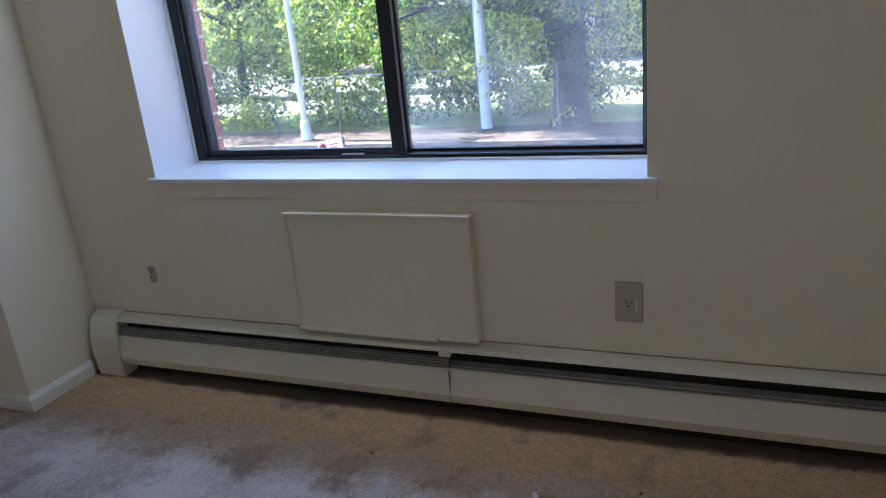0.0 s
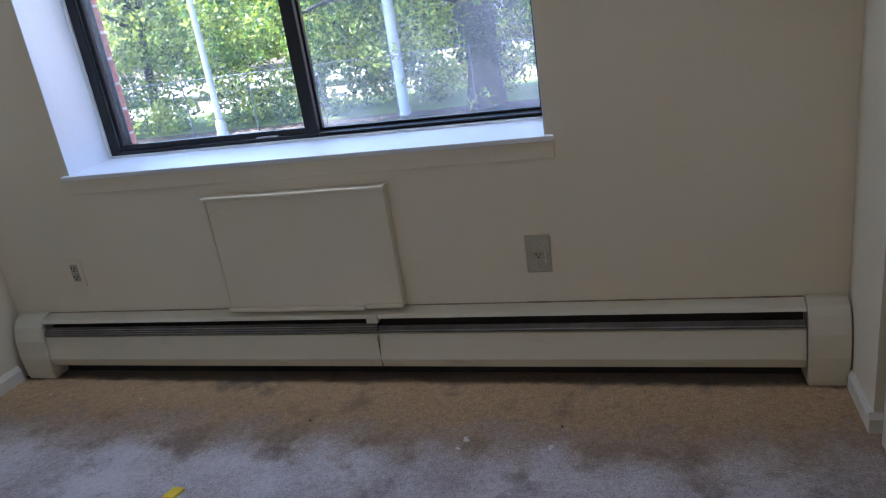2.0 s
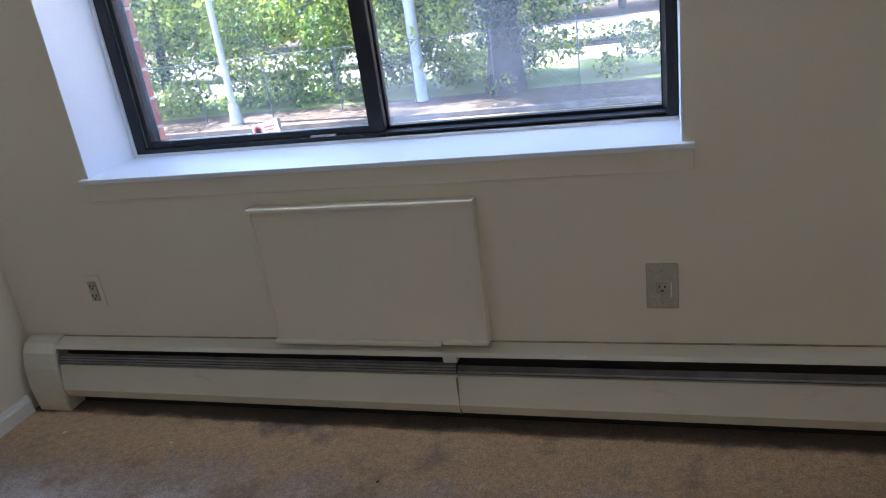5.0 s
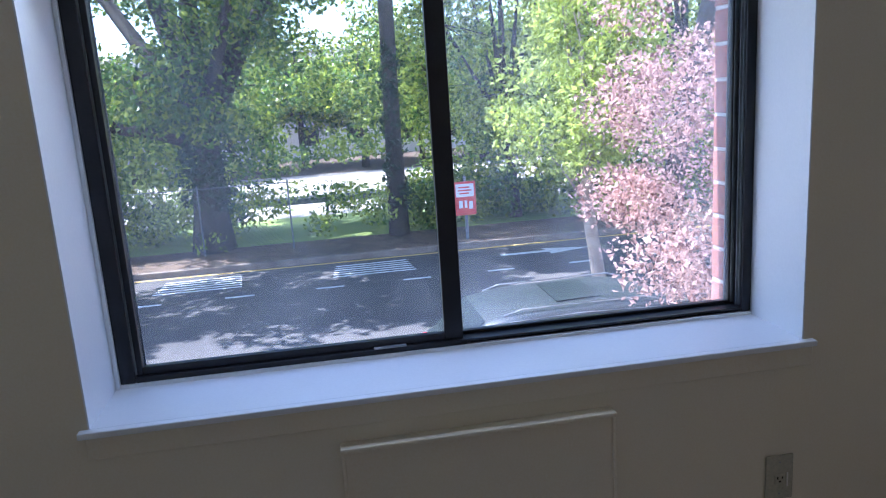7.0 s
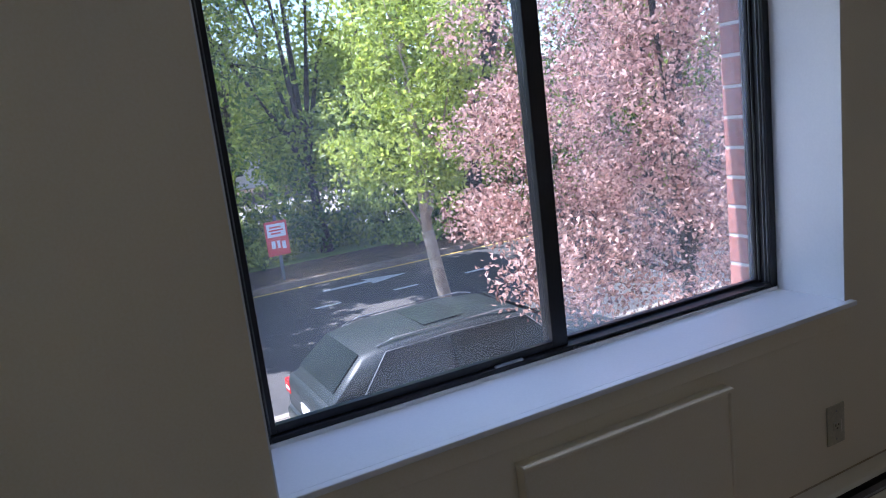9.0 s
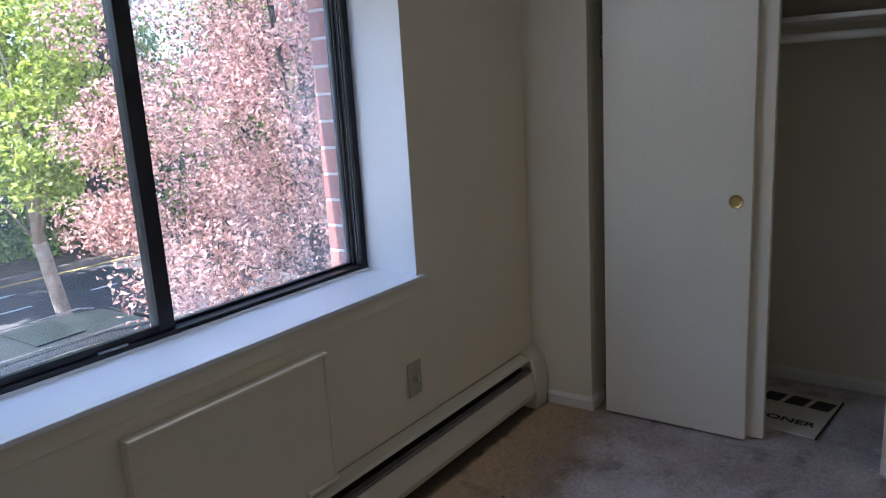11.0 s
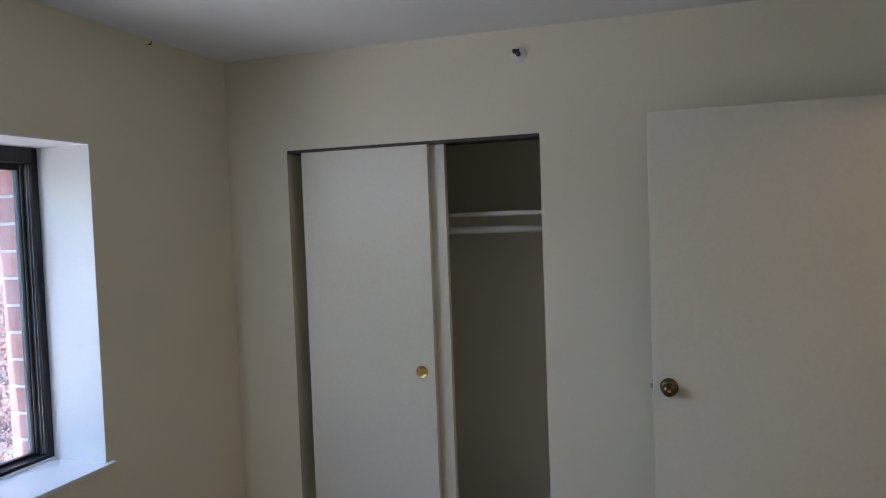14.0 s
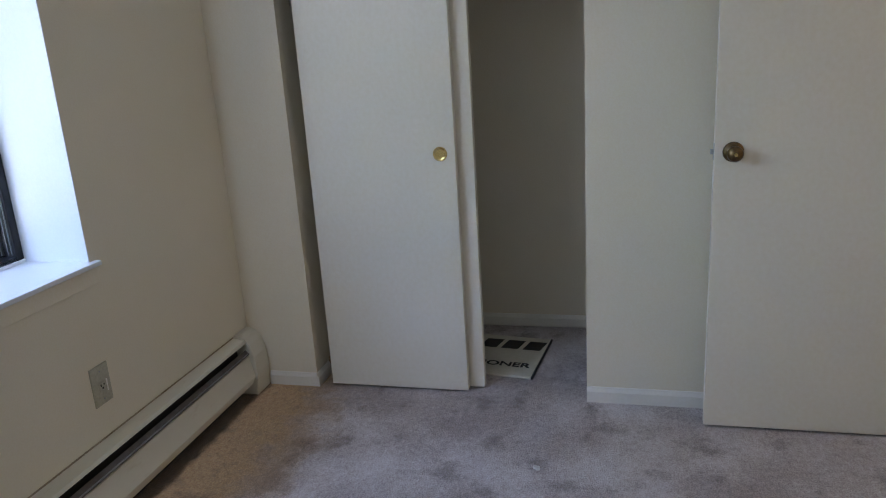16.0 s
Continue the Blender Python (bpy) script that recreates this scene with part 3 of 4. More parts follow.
rod = part("hanging_rod", lathe(bmesh.new(), [(0.017, -0.669), (0.017, 0.669)], "y", (-0.235, 0, -0.070), 16), TRIM, shelf, "", True)
part("cleat", boxed(-0.24, 0.239, -0.6695, -0.65, -0.07, -0.009), TRIM, shelf)
part("cleat", boxed(-0.24, 0.239, 0.65, 0.6695, -0.07, -0.009), TRIM, shelf)

board = thing("sign_board", (0.350, -1.252, 0.0), "cream sign board with black lettering lying on the carpet", "sign")
board.rotation_euler = (0, 0, radians(-6.4))
part("panel", boxed(-0.213, 0.213, 0.0, 0.80, 0.002, 0.012, bev=0.004), BOARD, board)
part("edge_strip", boxed(-0.213, 0.213, -0.006, 0.001, 0.001, 0.0125, bev=0.001), INK, board, "dark edge of the board")


def lettering(text, size, x, y, z, stretch, parent):
    cu = bpy.data.curves.new("lettering", "FONT")
    cu.body, cu.size, cu.extrude, cu.offset, cu.align_x = text, size, 0.0006, size * 0.022, "RIGHT"
    tmp = new("tmp", cu)
    me = bpy.data.meshes.new_from_object(tmp.evaluated_get(bpy.context.evaluated_depsgraph_get()))
    bpy.data.objects.remove(tmp)
    me.materials.clear()
    me.materials.append(INK)
    ob = new("lettering", me)
    ob.parent = parent
    ob.matrix_basis = Matrix.Translation((x, y, z)) @ Matrix(((0, 1, 0, 0), (-stretch, 0, 0, 0), (0, 0, 1, 0), (0, 0, 0, 1)))
    return tagged(ob, "bold black letters " + text)


lettering("AIR CONDITIONER", 0.060, -0.122, 0.030, 0.0126, 1.24, board)
for k in range(7):
    y = 0.016 + 0.105 * k
    bm = boxed(0.066, 0.162, y, y + 0.082, 0.0118, 0.0132, bev=0.0004)
    for v in bm.verts:
        v.co.y -= 0.16 * (v.co.x - 0.114)
    part("name_block", bm, INK, board, "plain black block of the maker's name")

# ---- door leaf ----
leaf = thing("door_leaf", (-0.165, -2.785, 0.01), "cream flush room door standing open", "door")
leaf.rotation_euler = (0, 0, radians(0.4))
part("slab", boxed(0, 0.036, 0.002, 0.882, 0, 2.03, bev=0.002), DOOR_PAINT, leaf)
knob = part("door_knob", lathe(bmesh.new(), [(0.0, -0.066), (0.012, -0.065), (0.021, -0.060), (0.0265, -0.050), (0.025, -0.038), (0.016, -0.030), (0.011, -0.024), (0.012, -0.010), (0.026, -0.009), (0.033, -0.004), (0.034, 0.001), (0.0, 0.001)], "x", (0, 0.824, 1.007), 28), BRASS, leaf, "antique brass door knob", True)
part("knob_button", lathe(bmesh.new(), [(0.0, -0.069), (0.006, -0.0685), (0.0065, -0.064), (0.0, -0.064)], "x", (0, 0.824, 1.007), 12), BRIGHT_BRASS, knob)
part("latch_plate", boxed(0.006, 0.030, 0.8815, 0.8835, 0.979, 1.035), STEEL, leaf)
part("latch_bolt", boxed(0.012, 0.024, 0.883, 0.894, 0.998, 1.016, bev=0.003), STEEL, leaf, "steel latch bolt")
for z in (0.2, 1.02, 1.83):
    part("hinge", lathe(bmesh.new(), [(0.006, z - 0.045), (0.006, z + 0.045)], "z", (-0.004, -0.002, 0), 10), BRASS, leaf)

# ---- sprinkler head on the closet wall, hook near the ceiling ----
spr = thing("sprinkler_head", (EX, -1.400, 2.333), "sidewall fire sprinkler head, dark metal with a white rose", "sprinkler")
part("rose", lathe(bmesh.new(), [(0.0, 0.0), (0.034, 0.0), (0.032, -0.006), (0.018, -0.010), (0.0, -0.010)], "x", steps=24), TRIM, spr, "white escutcheon")
part("body", lathe(bmesh.new(), [(0.009, -0.008), (0.011, -0.02), (0.008, -0.026), (0.007, -0.032)], "x", steps=12), BRASS, spr)
for s in (-1, 1):
    part("frame_arm", tube(bmesh.new(), [(-0.028, 0.008 * s, 0), (-0.042, 0.012 * s, 0), (-0.056, 0.003 * s, 0)], [0.003] * 3, 6), INK, spr)
part("bulb", lathe(bmesh.new(), [(0.0025, -0.03), (0.003, -0.042), (0.0025, -0.054)], "x", steps=8), SIGN_RED, spr)
part("deflector", boxed(-0.060, -0.056, -0.014, 0.014, -0.002, 0.012, bev=0.001), INK, spr)
hook = thing("ceiling_hook", (-0.531, -0.0, 2.415), "small dark screw hook in the wall near the ceiling", "hook")
part("shank", tube(bmesh.new(), [(0, 0, 0), (0, -0.012, 0), (0, -0.018, 0.006), (0, -0.014, 0.012)], [0.003, 0.003, 0.0025, 0.002], 6), INK, hook)


# ---- crumbs on the carpet ----
def crumb(x, y, size, mat, label, seed):
    rng = random.Random(seed)
    t = thing("paint_chip", (x, y, 0.0), label, "debris", "chips on the carpet")
    bm = bmesh.new()
    for _ in range(2):
        r = bmesh.ops.create_cube(bm, size=1)
        a, ox, oy = rng.uniform(0, 3), rng.uniform(-0.4, 0.4) * size, rng.uniform(-0.4, 0.4) * size
        for v in r["verts"]:
            q = Matrix.Rotation(a, 3, "Z") @ Vector((v.co.x * size * rng.uniform(0.7, 1.2), v.co.y * size * 0.5, (v.co.z + 0.5) * size * 0.35))
            v.co = q + Vector((ox, oy, 0))
    part("flake", bm, mat, t)


for i, (x, y, s) in enumerate(((-1.143, -0.412, 0.016), (-0.885, -0.435, 0.016), (-1.16, -0.452, 0.010), (-0.532, -1.33, 0.022), (-1.70, -0.33, 0.008), (-0.86, -0.33, 0.008), (-2.46, -0.22, 0.009), (-1.62, -0.86, 0.012), (-1.35, -0.80, 0.012), (-2.9, -0.2, 0.008))):
    crumb(x, y, s, CRUMB if i not in (4, 5) else LITTER, "small pale chip lying on the carpet" if i not in (4, 5) else "small dark crumb on the carpet", i)
scrap = thing("plastic_scrap", (-1.975, -0.722, 0.0), "bright yellow plastic scrap on the carpet", "debris")
bm = boxed(-0.02, 0.02, -0.026, 0.022, 0, 0.012, bev=0.004)
for v in bm.verts:
    v.co.x += 0.25 * v.co.y + 0.006 * noise.noise(v.co * 60)
part("piece", bm, YELLOW, scrap)

# ---- outdoors: ground ----
G = -2.49
bm = bmesh.new()
prof = [(0.44, G + 0.13, 1), (8.32, G + 0.13, 1), (8.33, G, 0), (16.72, G, 0), (16.73, G + 0.14, 2), (17.6, G + 0.16, 2), (18.7, G + 0.22, 3), (23.5, G + 0.18, 1), (38.7, G + 0.1, 2), (60, G + 0.1, 3), (420, G, 3)]
cols = [-300, -60, -30, -15, -5, 5, 15, 30, 60, 300]
grid = [[bm.verts.new((x, y, z)) for x in cols] for y, z, _ in prof]
for (a, b), (_, _, mi) in zip(zip(grid, grid[1:]), prof):
    for i in range(len(cols) - 1):
        f = bm.faces.new((a[i], a[i + 1], b[i + 1], b[i]))
        f.material_index = mi
bmesh.ops.recalc_face_normals(bm, faces=bm.faces)
structure("ground", bm, [ASPHALT, CONCRETE, LITTER, GRASS], "asphalt road, concrete pavement, littered verge and lawn", "ground")
for y0, y1, km in ((8.18, 8.34, CONCRETE), (16.71, 16.86, KERB_DIRTY)):
    structure("kerb", boxed(-60, 60, y0, y1, G - 0.02, G + 0.15, bev=0.02), km, "worn concrete kerb along the road", "kerb")


def marking(x0, x1, y0, y1, mat, label):
    bm = boxed(x0, x1, y0, y1, G - 0.002, G + 0.005)
    tagged(finish("road_marking", bm, mat), label, "road marking", "road markings", "structure")


marking(-60, 60, 16.50, 16.60, PAINT_YELLOW, "faded yellow edge line on the road")
k = -1.83 - 1.93 * 7
while k < 24:
    marking(k - 0.62, k, 14.06, 14.16, PAINT_WHITE, "short white lane dash on the asphalt")
    k += 1.93
for hx in (-10.05, -6.06, -2.06):
    for j in range(6):
        marking(hx + 0.02 * j, hx + 1.95 - 0.02 * j, 14.98 + 0.215 * j, 15.06 + 0.215 * j, PAINT_WHITE, "white hatching bar painted on the asphalt")
bm = bmesh.new()
prism(bm, [(2.07, 15.46), (3.3, 15.44), (3.25, 15.2), (4.32, 15.52), (3.2, 15.86), (3.28, 15.62), (2.07, 15.62)], "z", G - 0.002, G + 0.006)
tagged(finish("road_marking", bm, PAINT_WHITE), "white painted lane arrow on the asphalt", "road marking", "road markings", "structure")

# ---- outdoors: poles, signs, fence, building ----
pole = thing("mast_pole", (-7.58, 18.44, G + 0.18), "tall pale galvanised steel mast with a sign arm", "pole")
part("shaft", lathe(bmesh.new(), [(0.17, 0), (0.165, 1.0), (0.15, 4), (0.12, 11)], "z", steps=20), POLE_GREY, pole, "", True)
part("base_sleeve", lathe(bmesh.new(), [(0.2, 0), (0.2, 0.08), (0.178, 0.1), (0.175, 1.5), (0.17, 1.52)], "z", steps=20), POLE_GREY, pole, "", True)
part("arm", boxed(-2.3, -0.1, -0.09, 0.09, 5.28, 5.5, bev=0.02), POLE_GREY, pole)
gantry = part("sign_panel", boxed(-2.25, -1.0, -0.06, -0.02, 4.7, 6.1), POLE_GREY, pole, "back of a pale sign panel")
for i in range(5):
    part("rib", boxed(-2.2 + 0.28 * i, -2.13 + 0.28 * i, -0.13, -0.06, 4.6, 6.0), POLE_GREY, gantry)
part("catwalk", boxed(-3.2, -0.75, -0.25, 0.1, 4.48, 4.6, bev=0.01), POLE_GREY, pole)
pole1 = thing("lamp_post", (-13.1, 17.4, G + 0.14), "slim pale lamp post with a flared base", "street lamp")
part("shaft", lathe(bmesh.new(), [(0.11, 0.5), (0.1, 0.8), (0.085, 4), (0.06, 9)], "z", steps=16), POLE_GREY, pole1, "", True)
part("base", lathe(bmesh.new(), [(0.2, 0), (0.2, 0.1), (0.16, 0.3), (0.15, 0.55), (0.11, 0.65)], "z", steps=16), POLE_GREY, pole1, "", True)

sign = thing("notice_sign", (1.50, 17.18, G + 0.15), "red and white notice board on a short post", "sign")
part("post", boxed(0.05, 0.13, -0.01, 0.05, 0, 1.7, bev=0.01), FENCE_STEEL, sign)
plate3 = part("board", boxed(-0.22, 0.36, -0.04, -0.012, 0.66, 1.55, bev=0.006), SIGN_RED, sign, "red board")
part("white_field", boxed(-0.17, 0.31, -0.046, -0.041, 1.15, 1.49), SIGN_WHITE, plate3)
for i, (a, b, z) in enumerate(((-0.1, 0.2, 1.40), (-0.12, 0.25, 1.32), (-0.08, 0.18, 1.24))):
    part("text_bar", boxed(a, b, -0.050, -0.0465, z - 0.02, z + 0.02), SIGN_RED, plate3)
for a, b, z in ((-0.1, 0.0, 0.95), (0.05, 0.12, 0.95), (0.17, 0.27, 0.92)):
    part("text_bar", boxed(a, b, -0.046, -0.0405, z - 0.1, z + 0.1, bev=0.002), SIGN_WHITE, plate3)

tilted = thing("parking_sign", (-6.47, 8.0, G + 0.12), "small white sign with a red ring, crooked on its post", "sign")
part("post", tube(bmesh.new(), [(0.09, 0.03, 0.0), (0.04, 0.03, 1.0), (0.0, 0.03, 1.86)], [0.028, 0.028, 0.028], 8), FENCE_STEEL, tilted)
bm = boxed(-0.455, 0.0, -0.012, 0.0, -0.28, 0.0, bev=0.004)
plate4 = part("board", bm, SIGN_WHITE, tilted, "white board")
plate4.location, plate4.rotation_euler = (0.0, 0.0, 1.84), (0, radians(-8.0), 0)
part("ring", lathe(bmesh.new(), [(0.05, -0.016), (0.075, -0.016), (0.075, -0.0125), (0.05, -0.0125), (0.05, -0.016)], "y", (-0.36, 0, -0.1), 20), SIGN_RED, plate4, "red ring")
part("text_bar", boxed(-0.40, -0.08, -0.015, -0.0122, -0.235, -0.21), SIGN_RED, plate4)
for a, z in ((-0.06, -0.07), (-0.1, -0.12)):
    part("text_bar", boxed(-0.25, a, -0.015, -0.0122, z - 0.012, z + 0.012), SIGN_RED, plate4)

fence = thing("chain_fence", (-3.0, 18.0, G + 0.17), "grey chain-link fence along the verge", "fence")
for i in range(9):
    part("post", lathe(bmesh.new(), [(0.022, 0), (0.022, 1.85), (0.0, 1.9)], "z", (-2.3 * i, 0, 0), 8), FENCE_STEEL, fence)
part("top_rail", lathe(bmesh.new(), [(0.011, -18.4), (0.011, 0)], "x", (0, 0, 1.8), 8), FENCE_STEEL, fence)
bm = bmesh.new()
for s in (-1, 1):
    for i in range(-12, 124):
        x = -0.15 * i
        z0, z1 = 0.05, 1.8
        xa, xb = (x, x - s * (z1 - z0))
        if not (-18.4 <= xa <= 0 and -18.4 <= xb <= 0):
            continue
        w = 0.004
        vs = [bm.verts.new(p) for p in ((xa - w, 0.004 * s, z0), (xa + w, 0.004 * s, z0), (xb + w, 0.004 * s, z1), (xb - w, 0.004 * s, z1))]
        bm.faces.new(vs)
tagged(part("mesh_wire", bm, FENCE_STEEL, fence, "diamond steel mesh"), kind="stuff")

house = thing("building", (-6, 50, G + 0.1), "pale low building behind the trees", "building")
part("wall", boxed(-12, 16, 0, 9, 0, 5.2), FACADE, house)
bm = bmesh.new()
prism(bm, [(-0.5, 5.2), (9.5, 5.2), (4.5, 7.6)], "x", -12.5, 16.5)
part("roof", bm, ROOF, house)
for i in range(8):
    for z in (0.9, 3.3):
        w = part("window", boxed(-10.6 + 3.3 * i, -9.2 + 3.3 * i, -0.03, 0.02, z, z + 1.3), CAR_GLASS, house)
        part("sill", boxed(-10.7 + 3.3 * i, -9.1 + 3.3 * i, -0.08, 0.0, z - 0.09, z - 0.002), TRIM, w)


# ---- outdoors: car ----
def build_car(at, label):
    t = thing("parked_car", at, label, "car")
    # x runs from the tail (0) to the nose; z from the ground

    def loft(sections):
        bm = bmesh.new()
        rings = [[bm.verts.new((x, y, z)) for y, z in ring] for x, ring in sections]
        k = len(rings[0])
        for a, b in zip(rings, rings[1:]):
            for i in range(k):
                bm.faces.new((a[i], a[(i + 1) % k], b[(i + 1) % k], b[i]))
        bm.faces.new(rings[0]), bm.faces.new(rings[-1])
        bmesh.ops.recalc_face_normals(bm, faces=bm.faces)
        return bm

    def hull(w, z0, z1):
        return [(-w * 0.93, z0), (-w, z0 + 0.18), (-w, z1 - 0.16), (-w * 0.95, z1 - 0.04), (-w * 0.86, z1), (w * 0.86, z1), (w * 0.95, z1 - 0.04), (w, z1 - 0.16), (w, z0 + 0.18), (w * 0.93, z0)]

    body = part("body", loft([(0.0, hull(0.76, 0.42, 0.86)), (0.06, hull(0.84, 0.30, 0.93)), (0.35, hull(0.9, 0.24, 0.97)), (1.2, hull(0.91, 0.22, 0.96)), (2.6, hull(0.91, 0.22, 0.95)), (3.4, hull(0.9, 0.22, 0.93)), (4.1, hull(0.88, 0.24, 0.84)), (4.5, hull(0.8, 0.28, 0.70)), (4.6, hull(0.7, 0.36, 0.62))]), CAR_PAINT, t, "", True)

    def cabin(w0, w1, z0, z1):
        return [(-w0, z0), (-w1, z1 - 0.05), (-w1 * 0.88, z1), (0, z1 + 0.012), (w1 * 0.88, z1), (w1, z1 - 0.05), (w0, z0)]
    part("greenhouse", loft([(0.08, cabin(0.76, 0.70, 0.90, 0.96)), (0.55, cabin(0.83, 0.64, 0.92, 1.36)), (1.0, cabin(0.84, 0.63, 0.92, 1.43)), (2.1, cabin(0.84, 0.63, 0.92, 1.45)), (2.7, cabin(0.84, 0.65, 0.92, 1.38)), (3.45, cabin(0.80, 0.74, 0.90, 0.95))]), CAR_PAINT, t, "", True)

    def pane(points, name, mat):
        bm = bmesh.new()
        vs = [bm.verts.new(p) for p in points]
        f = bm.faces.new(vs)
        r = bmesh.ops.extrude_face_region(bm, geom=[f])
        bm.normal_update()
        for v in r["geom"]:
            if isinstance(v, bmesh.types.BMVert):
                v.co += 0.008 * f.normal
        bmesh.ops.recalc_face_normals(bm, faces=bm.faces)
        return part(name, bm, mat, t)
    pane([(0.16, -0.62, 1.035), (0.16, 0.62, 1.035), (0.53, 0.54, 1.362), (0.53, -0.54, 1.362)], "rear_window", CAR_GLASS)
    pane([(3.30, 0.64, 1.04), (3.30, -0.64, 1.04), (2.74, -0.55, 1.405), (2.74, 0.55, 1.405)], "windscreen", CAR_GLASS)
    for s in (-1, 1):
        for x0, x1, xa, xb in ((0.45, 1.55, 0.80, 1.55), (1.61, 2.98, 1.61, 2.64)):
            pane([(x0, s * 0.838, 0.99), (x1, s * 0.838, 0.99), (xb, s * 0.678, 1.35), (xa, s * 0.678, 1.35)][::s], "side_window", CAR_GLASS)
        part("tail_light", boxed(-0.012, 0.16, s * 0.74 - 0.1, s * 0.74 + 0.1, 0.68, 0.86, bev=0.02), LAMP_RED, t)
        part("reversing_light", boxed(-0.016, 0.06, s * 0.72 - 0.07, s * 0.72 + 0.07, 0.74, 0.79, bev=0.01), SIGN_WHITE, t)
        part("mirror", boxed(2.78, 2.95, s * 0.95 - 0.09, s * 0.95 + 0.09, 0.98, 1.1, bev=0.03), CAR_PAINT, t)
        part("roof_rail", tube(bmesh.new(), [(0.75, s * 0.56, 1.405), (0.95, s * 0.57, 1.458), (2.4, s * 0.58, 1.46), (2.6, s * 0.58, 1.41)], [0.012] * 4, 6), GREY_METAL, t)
        for x in (0.85, 3.65):
            wheel = part("wheel", lathe(bmesh.new(), [(0.0, -0.1), (0.24, -0.1), (0.31, -0.09), (0.33, -0.05), (0.33, 0.05), (0.31, 0.09), (0.24, 0.1), (0.0, 0.1)], "y", (x, s * 0.84, 0.33), 24), TYRE, t, "", True)
            part("rim", lathe(bmesh.new(), [(0.0, 0.0), (0.21, 0.0), (0.23, 0.012 * s), (0.0, 0.012 * s)], "y", (x, s * 0.945, 0.33), 20), GREY_METAL, wheel)
    for s in (-1, 1):
        part("window_trim", tube(bmesh.new(), [(0.42, s * 0.846, 0.975), (0.80, s * 0.69, 1.365), (1.6, s * 0.685, 1.385), (2.64, s * 0.70, 1.355), (3.02, s * 0.846, 0.985)], [0.006] * 5, 6), GREY_METAL, t, "bright window trim")
        part("belt_line", tube(bmesh.new(), [(0.42, s * 0.85, 0.972), (1.6, s * 0.853, 0.978), (3.02, s * 0.85, 0.985)], [0.006] * 3, 6), GREY_METAL, t)
    pane([(1.42, -0.4, 1.452), (1.42, 0.4, 1.452), (1.95, 0.4, 1.464), (1.95, -0.4, 1.464)], "sunroof", CAR_GLASS)
    part("number_plate", boxed(-0.02, 0.0, -0.16, 0.16, 0.62, 0.74, bev=0.004), SIGN_WHITE, t)
    part("bumper", boxed(-0.05, 0.2, -0.78, 0.78, 0.34, 0.54, bev=0.05), CAR_PAINT, t)
    return t


build_car((-0.98, 6.55, G + 0.13), "dark green hatchback car parked beside the building")


# ---- outdoors: trees ----
def leaf_cloud(name, centres, count, size, mat, parent, seed, flat=0.75, droop=0.0, stuff=True):
    """Many small pointed leaves gathered in clumps of (x, y, z, radius)."""
    rng = np.random.default_rng(seed)
    c = np.array(centres, float)
    pick = rng.choice(len(c), count, p=c[:, 3] ** 2 / (c[:, 3] ** 2).sum())
    d = rng.normal(size=(count, 3))
    d /= np.linalg.norm(d, axis=1)[:, None]
    r = c[pick, 3] * rng.uniform(0.25, 1.05, count) ** 0.6
    p = c[pick, :3] + d * r[:, None] * np.array([1, 1, flat])
    a = rng.normal(size=(count, 3))
    a[:, 2] -= droop
    a /= np.linalg.norm(a, axis=1)[:, None]
    b = np.cross(a, rng.normal(size=(count, 3)))
    b /= np.linalg.norm(b, axis=1)[:, None]
    s = size * rng.uniform(0.6, 1.35, count)[:, None]
    nrm = np.cross(a, b) * 0.14
    v = np.stack([p - a * s * 0.5, p + b * s * 0.3 + nrm * s, p + a * s * 0.55, p - b * s * 0.3 + nrm * s], 1).reshape(-1, 3)
    k = np.arange(count)[:, None] * 4
    me = bpy.data.meshes.new(name)
    me.from_pydata(v.tolist(), [], (k + np.array([[0, 1, 2, 3]])).tolist())
    me.materials.append(mat)
    ob = new(name, me)
    ob.parent = parent
    return ob


